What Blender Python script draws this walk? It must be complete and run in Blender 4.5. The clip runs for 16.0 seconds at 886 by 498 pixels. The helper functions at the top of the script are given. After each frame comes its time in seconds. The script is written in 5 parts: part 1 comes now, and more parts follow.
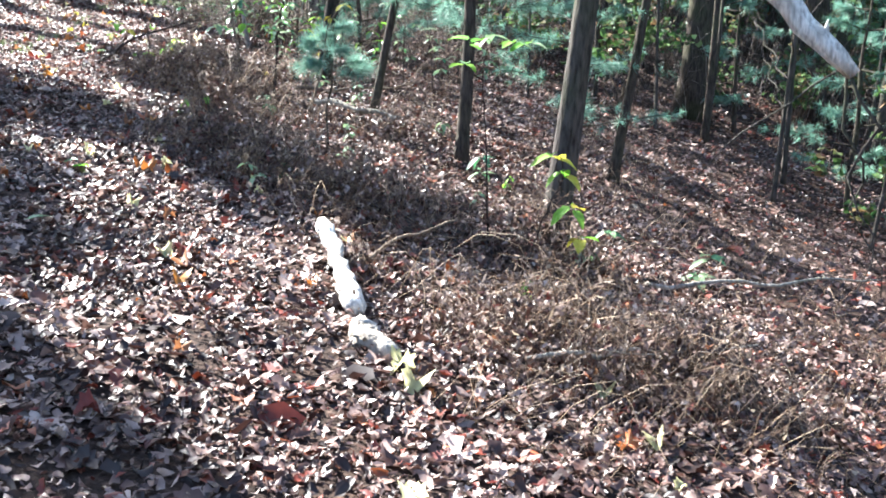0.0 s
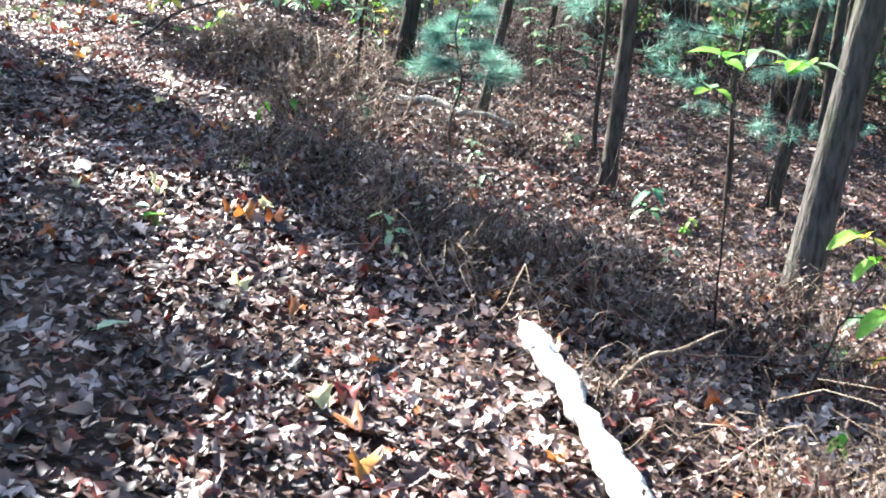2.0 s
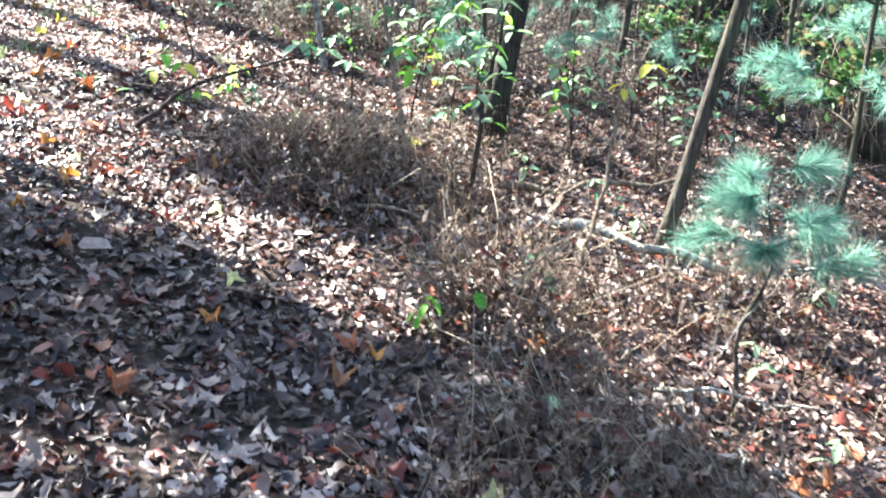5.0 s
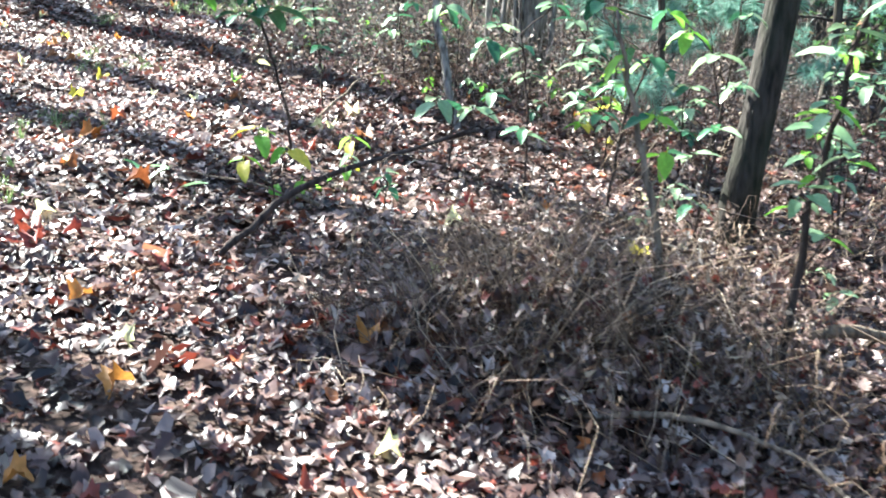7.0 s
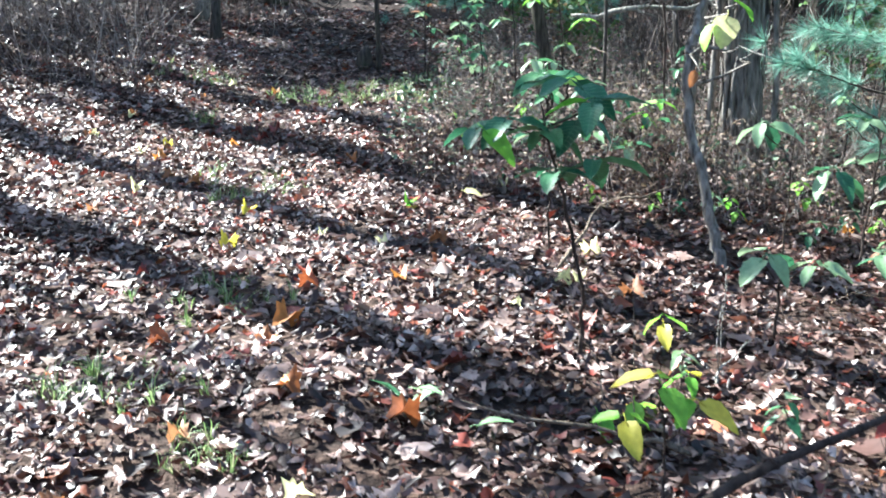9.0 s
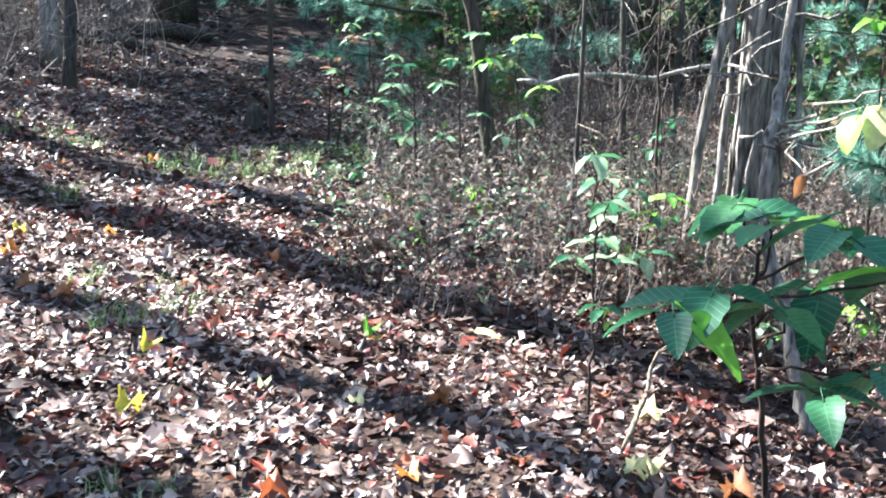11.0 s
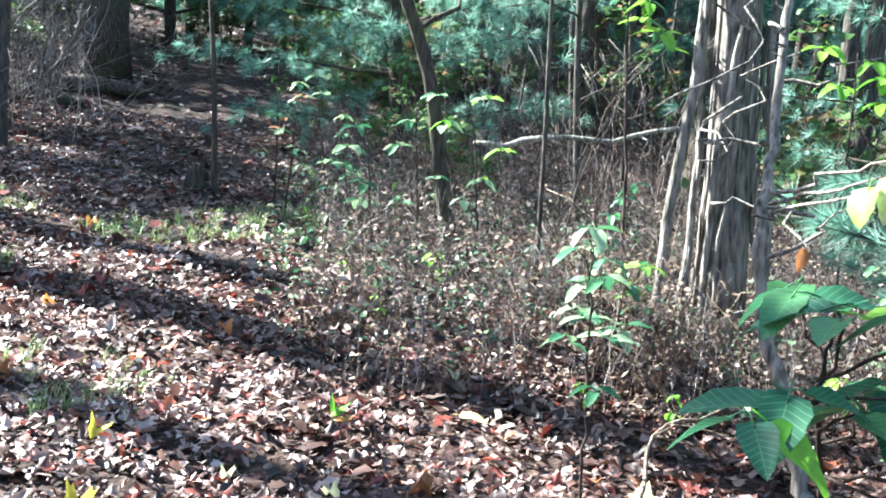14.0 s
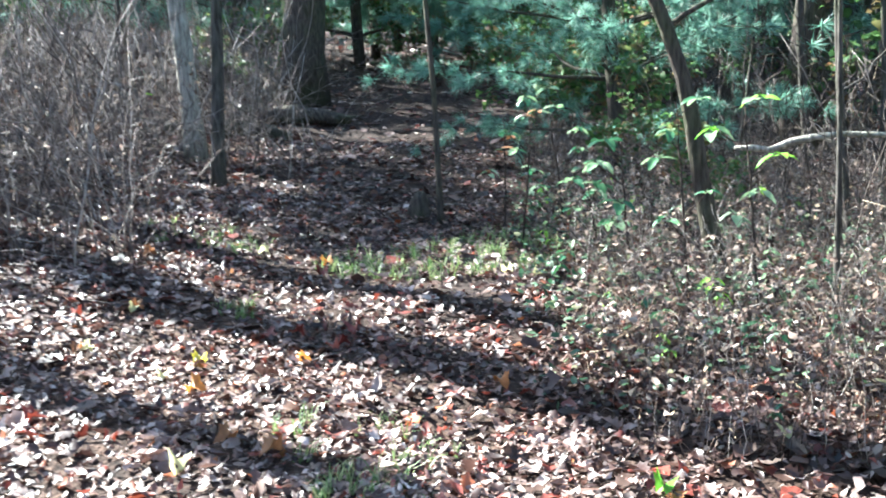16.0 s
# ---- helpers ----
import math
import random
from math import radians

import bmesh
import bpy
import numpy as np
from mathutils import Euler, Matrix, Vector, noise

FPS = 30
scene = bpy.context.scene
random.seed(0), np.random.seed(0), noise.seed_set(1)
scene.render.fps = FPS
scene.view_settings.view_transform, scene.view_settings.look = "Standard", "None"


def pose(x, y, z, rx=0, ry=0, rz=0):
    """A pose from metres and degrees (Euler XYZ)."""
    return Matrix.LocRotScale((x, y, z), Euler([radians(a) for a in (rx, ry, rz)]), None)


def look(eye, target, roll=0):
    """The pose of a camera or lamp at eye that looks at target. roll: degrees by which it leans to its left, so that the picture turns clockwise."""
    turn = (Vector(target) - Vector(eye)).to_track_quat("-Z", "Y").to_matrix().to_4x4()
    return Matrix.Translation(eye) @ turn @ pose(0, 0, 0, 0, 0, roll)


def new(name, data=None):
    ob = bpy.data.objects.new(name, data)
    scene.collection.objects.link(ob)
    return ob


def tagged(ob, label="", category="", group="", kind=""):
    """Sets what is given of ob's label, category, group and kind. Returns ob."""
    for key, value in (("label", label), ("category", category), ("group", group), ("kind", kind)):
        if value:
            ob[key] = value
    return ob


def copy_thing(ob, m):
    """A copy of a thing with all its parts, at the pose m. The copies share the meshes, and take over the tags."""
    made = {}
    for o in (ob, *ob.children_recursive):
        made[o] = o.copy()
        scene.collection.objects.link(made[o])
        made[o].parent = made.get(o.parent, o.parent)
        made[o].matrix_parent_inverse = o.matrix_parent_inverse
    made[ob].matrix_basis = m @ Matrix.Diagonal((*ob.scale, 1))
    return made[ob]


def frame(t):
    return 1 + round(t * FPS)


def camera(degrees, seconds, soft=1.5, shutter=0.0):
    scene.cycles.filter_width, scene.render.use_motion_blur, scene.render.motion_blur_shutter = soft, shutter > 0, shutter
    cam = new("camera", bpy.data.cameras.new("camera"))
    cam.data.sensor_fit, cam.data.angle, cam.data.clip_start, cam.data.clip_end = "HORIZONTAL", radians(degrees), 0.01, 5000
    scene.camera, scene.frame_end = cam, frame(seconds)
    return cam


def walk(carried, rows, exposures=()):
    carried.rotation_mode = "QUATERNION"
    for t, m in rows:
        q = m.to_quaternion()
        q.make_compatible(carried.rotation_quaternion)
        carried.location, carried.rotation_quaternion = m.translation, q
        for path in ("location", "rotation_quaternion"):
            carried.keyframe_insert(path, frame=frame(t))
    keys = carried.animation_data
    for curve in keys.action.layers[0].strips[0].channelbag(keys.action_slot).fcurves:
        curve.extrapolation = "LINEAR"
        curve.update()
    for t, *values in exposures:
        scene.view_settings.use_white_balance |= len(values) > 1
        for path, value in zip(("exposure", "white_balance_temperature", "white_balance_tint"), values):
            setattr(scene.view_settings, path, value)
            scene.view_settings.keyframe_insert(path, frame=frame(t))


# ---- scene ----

cam = camera(44.6, 16.0, soft=1.8, shutter=0.2)
PATH = [
    (0, (1.542, 3.271, 1.5), (0.964, 5.103, 0.944), 1.2),
    (0.5, (1.172, 3.627, 1.466), (0.637, 5.466, 0.891), 2.2),
    (1, (0.832, 4.098, 1.483), (0.231, 5.907, 0.879), 4.5),
    (1.5, (0.383, 4.488, 1.504), (-0.233, 6.29, 0.893), 2.8),
    (2, (0.014, 4.841, 1.482), (-0.539, 6.658, 0.858), 3.1),
    (2.5, (-0.347, 5.305, 1.539), (-0.874, 7.122, 0.89), 4.3),
    (3, (-0.781, 5.687, 1.515), (-1.236, 7.522, 0.862), 4.5),
    (3.5, (-1.122, 6.03, 1.55), (-1.474, 7.881, 0.878), 4.1),
    (4, (-1.406, 6.479, 1.62), (-1.723, 8.321, 0.909), 6.5),
    (4.5, (-1.832, 6.795, 1.622), (-2.195, 8.633, 0.92), 6.0),
    (5, (-2.206, 7.128, 1.689), (-2.568, 8.982, 1.031), 4.1),
    (5.2, (-2.327, 7.301, 1.66), (-2.706, 9.162, 1.033), 4.0),
    (7.3, (-3.737, 9.549, 1.438), (-4.208, 11.392, 0.818), 0.6),
    (7.5, (-3.934, 9.668, 1.442), (-4.38, 11.527, 0.855), -0.7),
    (8, (-4.38, 9.902, 1.562), (-4.705, 11.796, 1.008), 0.3),
    (8.5, (-4.723, 10.285, 1.591), (-5.115, 12.16, 1.017), -1.3),
    (9, (-5.004, 10.6, 1.598), (-5.481, 12.461, 1.042), -1.1),
    (9.2, (-5.137, 10.753, 1.589), (-5.571, 12.633, 1.062), -1.8),
    (11.3, (-5.93, 12.058, 1.545), (-6.016, 14.009, 1.114), 3.8),
    (11.5, (-5.937, 12.106, 1.542), (-5.939, 14.067, 1.15), 4.9),
    (12, (-5.962, 12.139, 1.552), (-5.766, 14.098, 1.199), 4.5),
    (12.5, (-5.977, 12.137, 1.551), (-5.736, 14.09, 1.192), 5.7),
    (13, (-5.984, 12.132, 1.555), (-5.747, 14.084, 1.188), 5.4),
    (13.5, (-6.032, 12.136, 1.567), (-5.894, 14.1, 1.211), 3.6),
    (14, (-6.087, 12.19, 1.546), (-6.143, 14.158, 1.189), 2.7),
    (14.5, (-6.135, 12.248, 1.578), (-6.197, 14.212, 1.205), 1.8),
    (15, (-6.175, 12.42, 1.593), (-6.515, 14.366, 1.279), -5.9),
    (15.5, (-6.354, 12.373, 1.602), (-6.88, 14.283, 1.329), -6.6),
    (16, (-6.57, 12.745, 1.568), (-6.955, 14.676, 1.22), -2.5),
]
walk(cam, [(t, look(eye, target, roll)) for t, eye, target, roll in PATH],
     exposures=[(0, 2.76, 6050, 7), (2, 2.92, 6000, 5), (4, 3.42, 6100, 3), (5, 3.36, 6100, 1), (7.5, 2.95, 5800, 1), (9, 2.72, 5700, 1), (12, 3.05, 5800, 4), (16, 3.1, 5800, 0)])

# ---- light ----
SUN_WAY = Vector((-0.74, 0.395, 0.0)).normalized()
SUN_HEIGHT = radians(36)
world = bpy.data.worlds.new("sky")
scene.world = world
world.use_nodes = True
wn = world.node_tree.nodes
sky = wn.new("ShaderNodeTexSky")
sky.sky_type, sky.sun_disc = "NISHITA", False
sky.sun_elevation = SUN_HEIGHT
sky.sun_rotation = math.atan2(SUN_WAY.x, SUN_WAY.y)
world.node_tree.links.new(sky.outputs[0], wn["Background"].inputs[0])
wn["Background"].inputs[1].default_value = 0.075
sun = new("sun", bpy.data.lights.new("sun", "SUN"))
sun.data.energy, sun.data.angle, sun.data.color = 5.0, radians(0.5), (1.0, 0.95, 0.88)
sun_from = SUN_WAY * math.cos(SUN_HEIGHT) + Vector((0, 0, math.sin(SUN_HEIGHT)))
sun.matrix_world = look(sun_from * 40, (0, 0, 0))


# ---- materials ----
def material(name, rough=0.8, spec=0.3):
    m = bpy.data.materials.new(name)
    m.use_nodes = True
    b = m.node_tree.nodes["Principled BSDF"]
    b.inputs["Roughness"].default_value = rough
    b.inputs["Specular IOR Level"].default_value = spec
    return m, m.node_tree.nodes, m.node_tree.links, b


def ramp(nodes, stops):
    r = nodes.new("ShaderNodeValToRGB")
    r.color_ramp.elements.remove(r.color_ramp.elements[1])
    for i, (pos, col) in enumerate(stops):
        e = r.color_ramp.elements[0] if i == 0 else r.color_ramp.elements.new(pos)
        e.position, e.color = pos, (*col, 1)
    return r


def noise_node(nodes, links, scale, detail=4, stretch=None, kind="Object"):
    c = nodes.new("ShaderNodeTexCoord")
    n = nodes.new("ShaderNodeTexNoise")
    n.inputs["Scale"].default_value, n.inputs["Detail"].default_value = scale, detail
    if stretch:
        mp = nodes.new("ShaderNodeMapping")
        mp.inputs["Scale"].default_value = stretch
        links.new(c.outputs[kind], mp.inputs[0])
        links.new(mp.outputs[0], n.inputs["Vector"])
    else:
        links.new(c.outputs[kind], n.inputs["Vector"])
    return n


def bump(nodes, links, height, b, strength, distance):
    bp = nodes.new("ShaderNodeBump")
    bp.inputs["Strength"].default_value, bp.inputs["Distance"].default_value = strength, distance
    links.new(height, bp.inputs["Height"])
    links.new(bp.outputs[0], b.inputs["Normal"])


def mix_colour(nodes, links, a, b, fac, mode="MIX"):
    m = nodes.new("ShaderNodeMix")
    m.data_type, m.blend_type = "RGBA", mode
    for sock, v in ((m.inputs[0], fac), (m.inputs[6], a), (m.inputs[7], b)):
        if hasattr(v, "is_output"):
            links.new(v, sock)
        else:
            sock.default_value = v if isinstance(v, float) else (*v, 1)
    return m.outputs[2]


def bark_material(name, dark, light, moss=0.0, patch=None):
    m, n, l, b = material(name, 0.92, 0.15)
    fine = noise_node(n, l, 9, 6, (5, 5, 1.0))
    broad = noise_node(n, l, 2.2, 3)
    r = ramp(n, [(0.3, dark), (0.62, light)])
    l.new(fine.outputs[0], r.inputs[0])
    col = r.outputs[0]
    f = ramp(n, [(0.45, (0, 0, 0)), (0.62, (1, 1, 1))])
    l.new(broad.outputs[0], f.inputs[0])
    second = patch or (0.06, 0.085, 0.03)
    k = n.new("ShaderNodeMath")
    k.operation = "MULTIPLY"
    l.new(f.outputs[0], k.inputs[0])
    k.inputs[1].default_value = moss
    col = mix_colour(n, l, col, second, k.outputs[0])
    l.new(col, b.inputs["Base Color"])
    bump(n, l, fine.outputs[0], b, 0.9, 0.02)
    return m


def leafy_material(name, stops, through_part, per="island", rough=0.55, spec=0.35, hue_noise=30.0, patches=False, ribs=False):
    """Leaves lit from both sides: the colour differs from leaf to leaf."""
    m, n, l, b = material(name, rough, spec)
    src = n.new("ShaderNodeNewGeometry").outputs["Random Per Island"] if per == "island" else n.new("ShaderNodeObjectInfo").outputs["Random"]
    r = ramp(n, stops)
    l.new(src, r.inputs[0])
    g = noise_node(n, l, hue_noise, 3)
    rr = ramp(n, [(0.3, (0.62, 0.6, 0.58)), (0.65, (1, 1, 1))])
    l.new(g.outputs[0], rr.inputs[0])
    col = mix_colour(n, l, r.outputs[0], rr.outputs[0], 0.8, "MULTIPLY")
    if patches:
        wide = noise_node(n, l, 0.9, 3)
        tone = ramp(n, [(0.36, (0.62, 0.5, 0.47)), (0.5, (0.95, 0.88, 0.86)), (0.64, (1.25, 1.22, 1.2))])
        l.new(wide.outputs[0], tone.inputs[0])
        col = mix_colour(n, l, col, tone.outputs[0], 1.0, "MULTIPLY")
        # smaller patches, darker and lighter by noise
        close = noise_node(n, l, 3.4, 4)
        close_tone = ramp(n, [(0.4, (0.5, 0.44, 0.42)), (0.52, (1.0, 0.98, 0.97)), (0.64, (1.2, 1.18, 1.16))])
        l.new(close.outputs[0], close_tone.inputs[0])
        col = mix_colour(n, l, col, close_tone.outputs[0], 1.0, "MULTIPLY")
    if ribs:
        c = n.new("ShaderNodeTexCoord")
        xyz = n.new("ShaderNodeSeparateXYZ")
        l.new(c.outputs["Object"], xyz.inputs[0])
        side, slant, waves, mid, line = (n.new("ShaderNodeMath") for _ in range(5))
        side.operation, slant.operation, waves.operation, mid.operation, line.operation = "ABSOLUTE", "MULTIPLY_ADD", "PINGPONG", "LESS_THAN", "LESS_THAN"
        l.new(xyz.outputs[0], side.inputs[0])
        l.new(side.outputs[0], slant.inputs[0])
        slant.inputs[1].default_value = -0.9
        l.new(xyz.outputs[1], slant.inputs[2])
        l.new(slant.outputs[0], waves.inputs[0])
        waves.inputs[1].default_value = 0.009
        l.new(waves.outputs[0], line.inputs[0])
        line.inputs[1].default_value = 0.0011
        l.new(side.outputs[0], mid.inputs[0])
        mid.inputs[1].default_value = 0.0012
        both = n.new("ShaderNodeMath")
        both.operation = "MAXIMUM"
        l.new(line.outputs[0], both.inputs[0])
        l.new(mid.outputs[0], both.inputs[1])
        soft = n.new("ShaderNodeMath")
        soft.operation = "MULTIPLY"
        soft.inputs[1].default_value = 0.4
        l.new(both.outputs[0], soft.inputs[0])
        col = mix_colour(n, l, col, (0.2, 0.38, 0.2), soft.outputs[0])
        bump(n, l, waves.outputs[0], b, 0.6, 0.02)
    l.new(col, b.inputs["Base Color"])
    if through_part:
        t = n.new("ShaderNodeBsdfTranslucent")
        l.new(col, t.inputs[0])
        mx = n.new("ShaderNodeMixShader")
        mx.inputs[0].default_value = through_part
        l.new(b.outputs[0], mx.inputs[1])
        l.new(t.outputs[0], mx.inputs[2])
        l.new(mx.outputs[0], n["Material Output"].inputs[0])
    return m


BARK = bark_material("grey_brown_bark", (0.024, 0.02, 0.018), (0.105, 0.09, 0.08), 0.25)
BARK_DARK = bark_material("dark_bark", (0.02, 0.016, 0.014), (0.095, 0.075, 0.062), 0.3)
BARK_PALE = bark_material("pale_grey_bark", (0.12, 0.105, 0.09), (0.42, 0.38, 0.33), 0.25)
BARK_MOSS = bark_material("mossy_bark", (0.014, 0.012, 0.01), (0.055, 0.046, 0.038), 0.6, (0.026, 0.036, 0.016))
BARK_VINE = bark_material("shaggy_vine_bark", (0.035, 0.029, 0.025), (0.3, 0.262, 0.232), 0.1)
LOG_PALE = bark_material("weathered_pale_wood", (0.36, 0.33, 0.29), (0.85, 0.81, 0.74), 0.85, (0.24, 0.2, 0.16))
TWIG = bark_material("dry_twig", (0.07, 0.05, 0.038), (0.24, 0.18, 0.13))
STEM_DARK = bark_material("dark_stem", (0.018, 0.013, 0.011), (0.07, 0.05, 0.042))

LITTER = leafy_material("fallen_leaves", [(0.0, (0.03, 0.018, 0.016)), (0.22, (0.06, 0.033, 0.029)), (0.42, (0.115, 0.064, 0.054)),
    (0.55, (0.2, 0.125, 0.105)), (0.66, (0.34, 0.255, 0.225)), (0.8, (0.45, 0.36, 0.325)), (0.9, (0.6, 0.52, 0.475)), (0.91, (0.17, 0.045, 0.036)), (0.97, (0.27, 0.065, 0.042)), (1.0, (0.36, 0.14, 0.05))], 0.22, rough=0.46, spec=0.45, patches=True)
ORANGE = leafy_material("orange_leaf", [(0, (0.5, 0.17, 0.04)), (0.5, (0.56, 0.24, 0.05)), (1, (0.36, 0.1, 0.04))], 0.25, "object")
RED = leafy_material("red_leaf", [(0, (0.17, 0.03, 0.025)), (1, (0.28, 0.06, 0.035))], 0.2, "object")
YELLOW = leafy_material("yellow_leaf", [(0, (0.75, 0.62, 0.08)), (1, (0.6, 0.55, 0.07))], 0.4, "object")
GREEN = leafy_material("green_leaf", [(0, (0.03, 0.12, 0.06)), (0.6, (0.05, 0.175, 0.08)), (1, (0.1, 0.26, 0.1))], 0.38, "object", rough=0.45, spec=0.4, ribs=True)
LIME = leafy_material("lime_leaf", [(0, (0.18, 0.5, 0.05)), (1, (0.36, 0.62, 0.09))], 0.5, "object")
PALE = leafy_material("pale_green_leaf", [(0, (0.25, 0.4, 0.2)), (1, (0.42, 0.55, 0.32))], 0.35, "object", rough=0.35, spec=0.5, ribs=True)
CREAM = leafy_material("faded_leaf", [(0, (0.72, 0.68, 0.34)), (1, (0.78, 0.75, 0.42))], 0.5, "object")
BROWN = leafy_material("brown_dry_leaf", [(0, (0.3, 0.12, 0.05)), (1, (0.42, 0.2, 0.09))], 0.35, "object")
CROWN = leafy_material("canopy_leaves", [(0, (0.04, 0.12, 0.04)), (0.45, (0.1, 0.2, 0.05)), (0.75, (0.3, 0.3, 0.05)), (1, (0.4, 0.22, 0.05))], 0.4)
SHRUB = leafy_material("shrub_leaves", [(0, (0.04, 0.1, 0.035)), (0.45, (0.09, 0.18, 0.05)), (0.7, (0.13, 0.22, 0.07)), (0.88, (0.22, 0.17, 0.08)), (1, (0.28, 0.15, 0.07))], 0.4)
NEEDLE = leafy_material("pine_needles", [(0, (0.08, 0.21, 0.15)), (0.5, (0.2, 0.4, 0.3)), (1, (0.42, 0.62, 0.5))], 0.48, rough=0.4, spec=0.5)
BRUSH = leafy_material("dry_brush", [(0, (0.04, 0.027, 0.022)), (0.4, (0.12, 0.078, 0.06)), (0.7, (0.26, 0.18, 0.14)), (0.9, (0.46, 0.37, 0.31)), (1, (0.55, 0.41, 0.26))], 0.15, rough=0.75, spec=0.2)
BRAMBLE = leafy_material("bramble_canes", [(0, (0.06, 0.046, 0.04)), (0.4, (0.17, 0.135, 0.12)), (0.8, (0.33, 0.28, 0.255)), (1, (0.55, 0.49, 0.45))], 0.1, rough=0.75, spec=0.2)
CANE_DARK = leafy_material("undergrowth_twigs", [(0, (0.03, 0.023, 0.02)), (0.5, (0.085, 0.066, 0.057)), (0.85, (0.19, 0.155, 0.138)), (1, (0.42, 0.36, 0.33))], 0.1, rough=0.75, spec=0.2)
STRAW = leafy_material("dead_fern_straw", [(0, (0.07, 0.045, 0.032)), (0.4, (0.19, 0.125, 0.082)), (0.75, (0.36, 0.25, 0.165)), (1, (0.6, 0.47, 0.34))], 0.2, rough=0.6, spec=0.3)
GROUND_LEAF = leafy_material("low_green_leaves", [(0, (0.03, 0.08, 0.04)), (0.5, (0.07, 0.14, 0.07)), (0.85, (0.15, 0.22, 0.12)), (1, (0.28, 0.26, 0.15))], 0.35, rough=0.45, spec=0.4)
GRASS = leafy_material("grass_blades", [(0, (0.1, 0.2, 0.06)), (0.6, (0.24, 0.34, 0.12)), (1, (0.5, 0.5, 0.28))], 0.35)


def ground_material():
    m, n, l, b = material("woodland_soil", 0.95, 0.15)
    fine = noise_node(n, l, 22, 6)
    broad = noise_node(n, l, 0.5, 4)
    r = ramp(n, [(0.3, (0.016, 0.011, 0.009)), (0.55, (0.055, 0.036, 0.029)), (0.72, (0.15, 0.103, 0.083))])
    l.new(fine.outputs[0], r.inputs[0])
    r2 = ramp(n, [(0.35, (0.6, 0.6, 0.62)), (0.65, (1.15, 1.05, 0.95))])
    l.new(broad.outputs[0], r2.inputs[0])
    l.new(mix_colour(n, l, r.outputs[0], r2.outputs[0], 1.0, "MULTIPLY"), b.inputs["Base Color"])
    bump(n, l, fine.outputs[0], b, 1.0, 0.04)
    return m


SOIL = ground_material()


def backdrop_material():
    m, n, l, b = material("far_woods", 0.95, 0.1)
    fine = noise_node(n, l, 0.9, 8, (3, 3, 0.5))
    # near-black stops paint the shade between far trees into the colour
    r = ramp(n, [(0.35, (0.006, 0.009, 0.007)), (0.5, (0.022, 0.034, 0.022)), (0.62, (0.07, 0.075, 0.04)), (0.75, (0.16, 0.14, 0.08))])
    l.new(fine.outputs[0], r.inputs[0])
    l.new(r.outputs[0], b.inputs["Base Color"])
    bump(n, l, fine.outputs[0], b, 1.0, 0.8)
    return m


FAR_WOODS = backdrop_material()
rng = np.random.default_rng(7)


# ---- building helpers ----
def rough_lie(x, y):
    """The lie of the land: a footpath along a slope that falls away on one side and climbs ahead."""
    X, Y = np.clip(x + 4, -4.5, 7.5), np.clip(y - 12, -12, 9)
    z = 0.0925 - 0.0895 * X - 0.0308 * Y - 0.0185 * X * X - 0.0111 * X * Y + 0.002 * Y * Y
    z = z + 0.05 * np.clip(y - 21, 0, 30) + 0.1 * np.clip(-8.5 - x, 0, 12) - 0.04 * np.clip(x - 3.5, 0, 20)
    return z


def land(x, y):
    x, y = np.asarray(x, float), np.asarray(y, float)
    z = rough_lie(x, y)
    z = z + 0.03 * np.sin(1.9 * x + 0.7 * y) * np.sin(1.3 * y - 0.8 * x) + 0.018 * np.sin(5.1 * x + 1.3) * np.sin(4.7 * y + 2.1 * x)
    return z


def H(x, y):
    return float(land(x, y))


def mesh_of(name, verts, faces, mat, smooth=False):
    """A mesh from arrays; faces all have the same number of corners."""
    verts, faces = np.asarray(verts, np.float32), np.asarray(faces, np.int32)
    me = bpy.data.meshes.new(name)
    k = faces.shape[1]
    me.vertices.add(len(verts))
    me.vertices.foreach_set("co", verts.ravel())
    me.loops.add(faces.size)
    me.loops.foreach_set("vertex_index", faces.ravel())
    me.polygons.add(len(faces))
    me.polygons.foreach_set("loop_start", np.arange(0, faces.size, k, dtype=np.int32))
    me.polygons.foreach_set("loop_total", np.full(len(faces), k, np.int32))
    if smooth:
        me.polygons.foreach_set("use_smooth", np.ones(len(faces), bool))
    me.update(calc_edges=True)
    me.materials.append(mat)
    return me


def thing(name, at, label, category, group="", kind=""):
    ob = new(name)
    ob.location = at
    ob.empty_display_size = 0.1
    return tagged(ob, label, category, group, kind)


def part(name, me, parent, label="", m=None):
    ob = new(name, me)
    ob.parent = parent
    if m is not None:
        ob.matrix_basis = m
    if label:
        ob["label"] = label
    return ob


def single(name, me, at, label, category, group="", kind="", m=None):
    ob = new(name, me)
    ob.matrix_world = Matrix.Translation(at) if m is None else m
    return tagged(ob, label, category, group, kind)


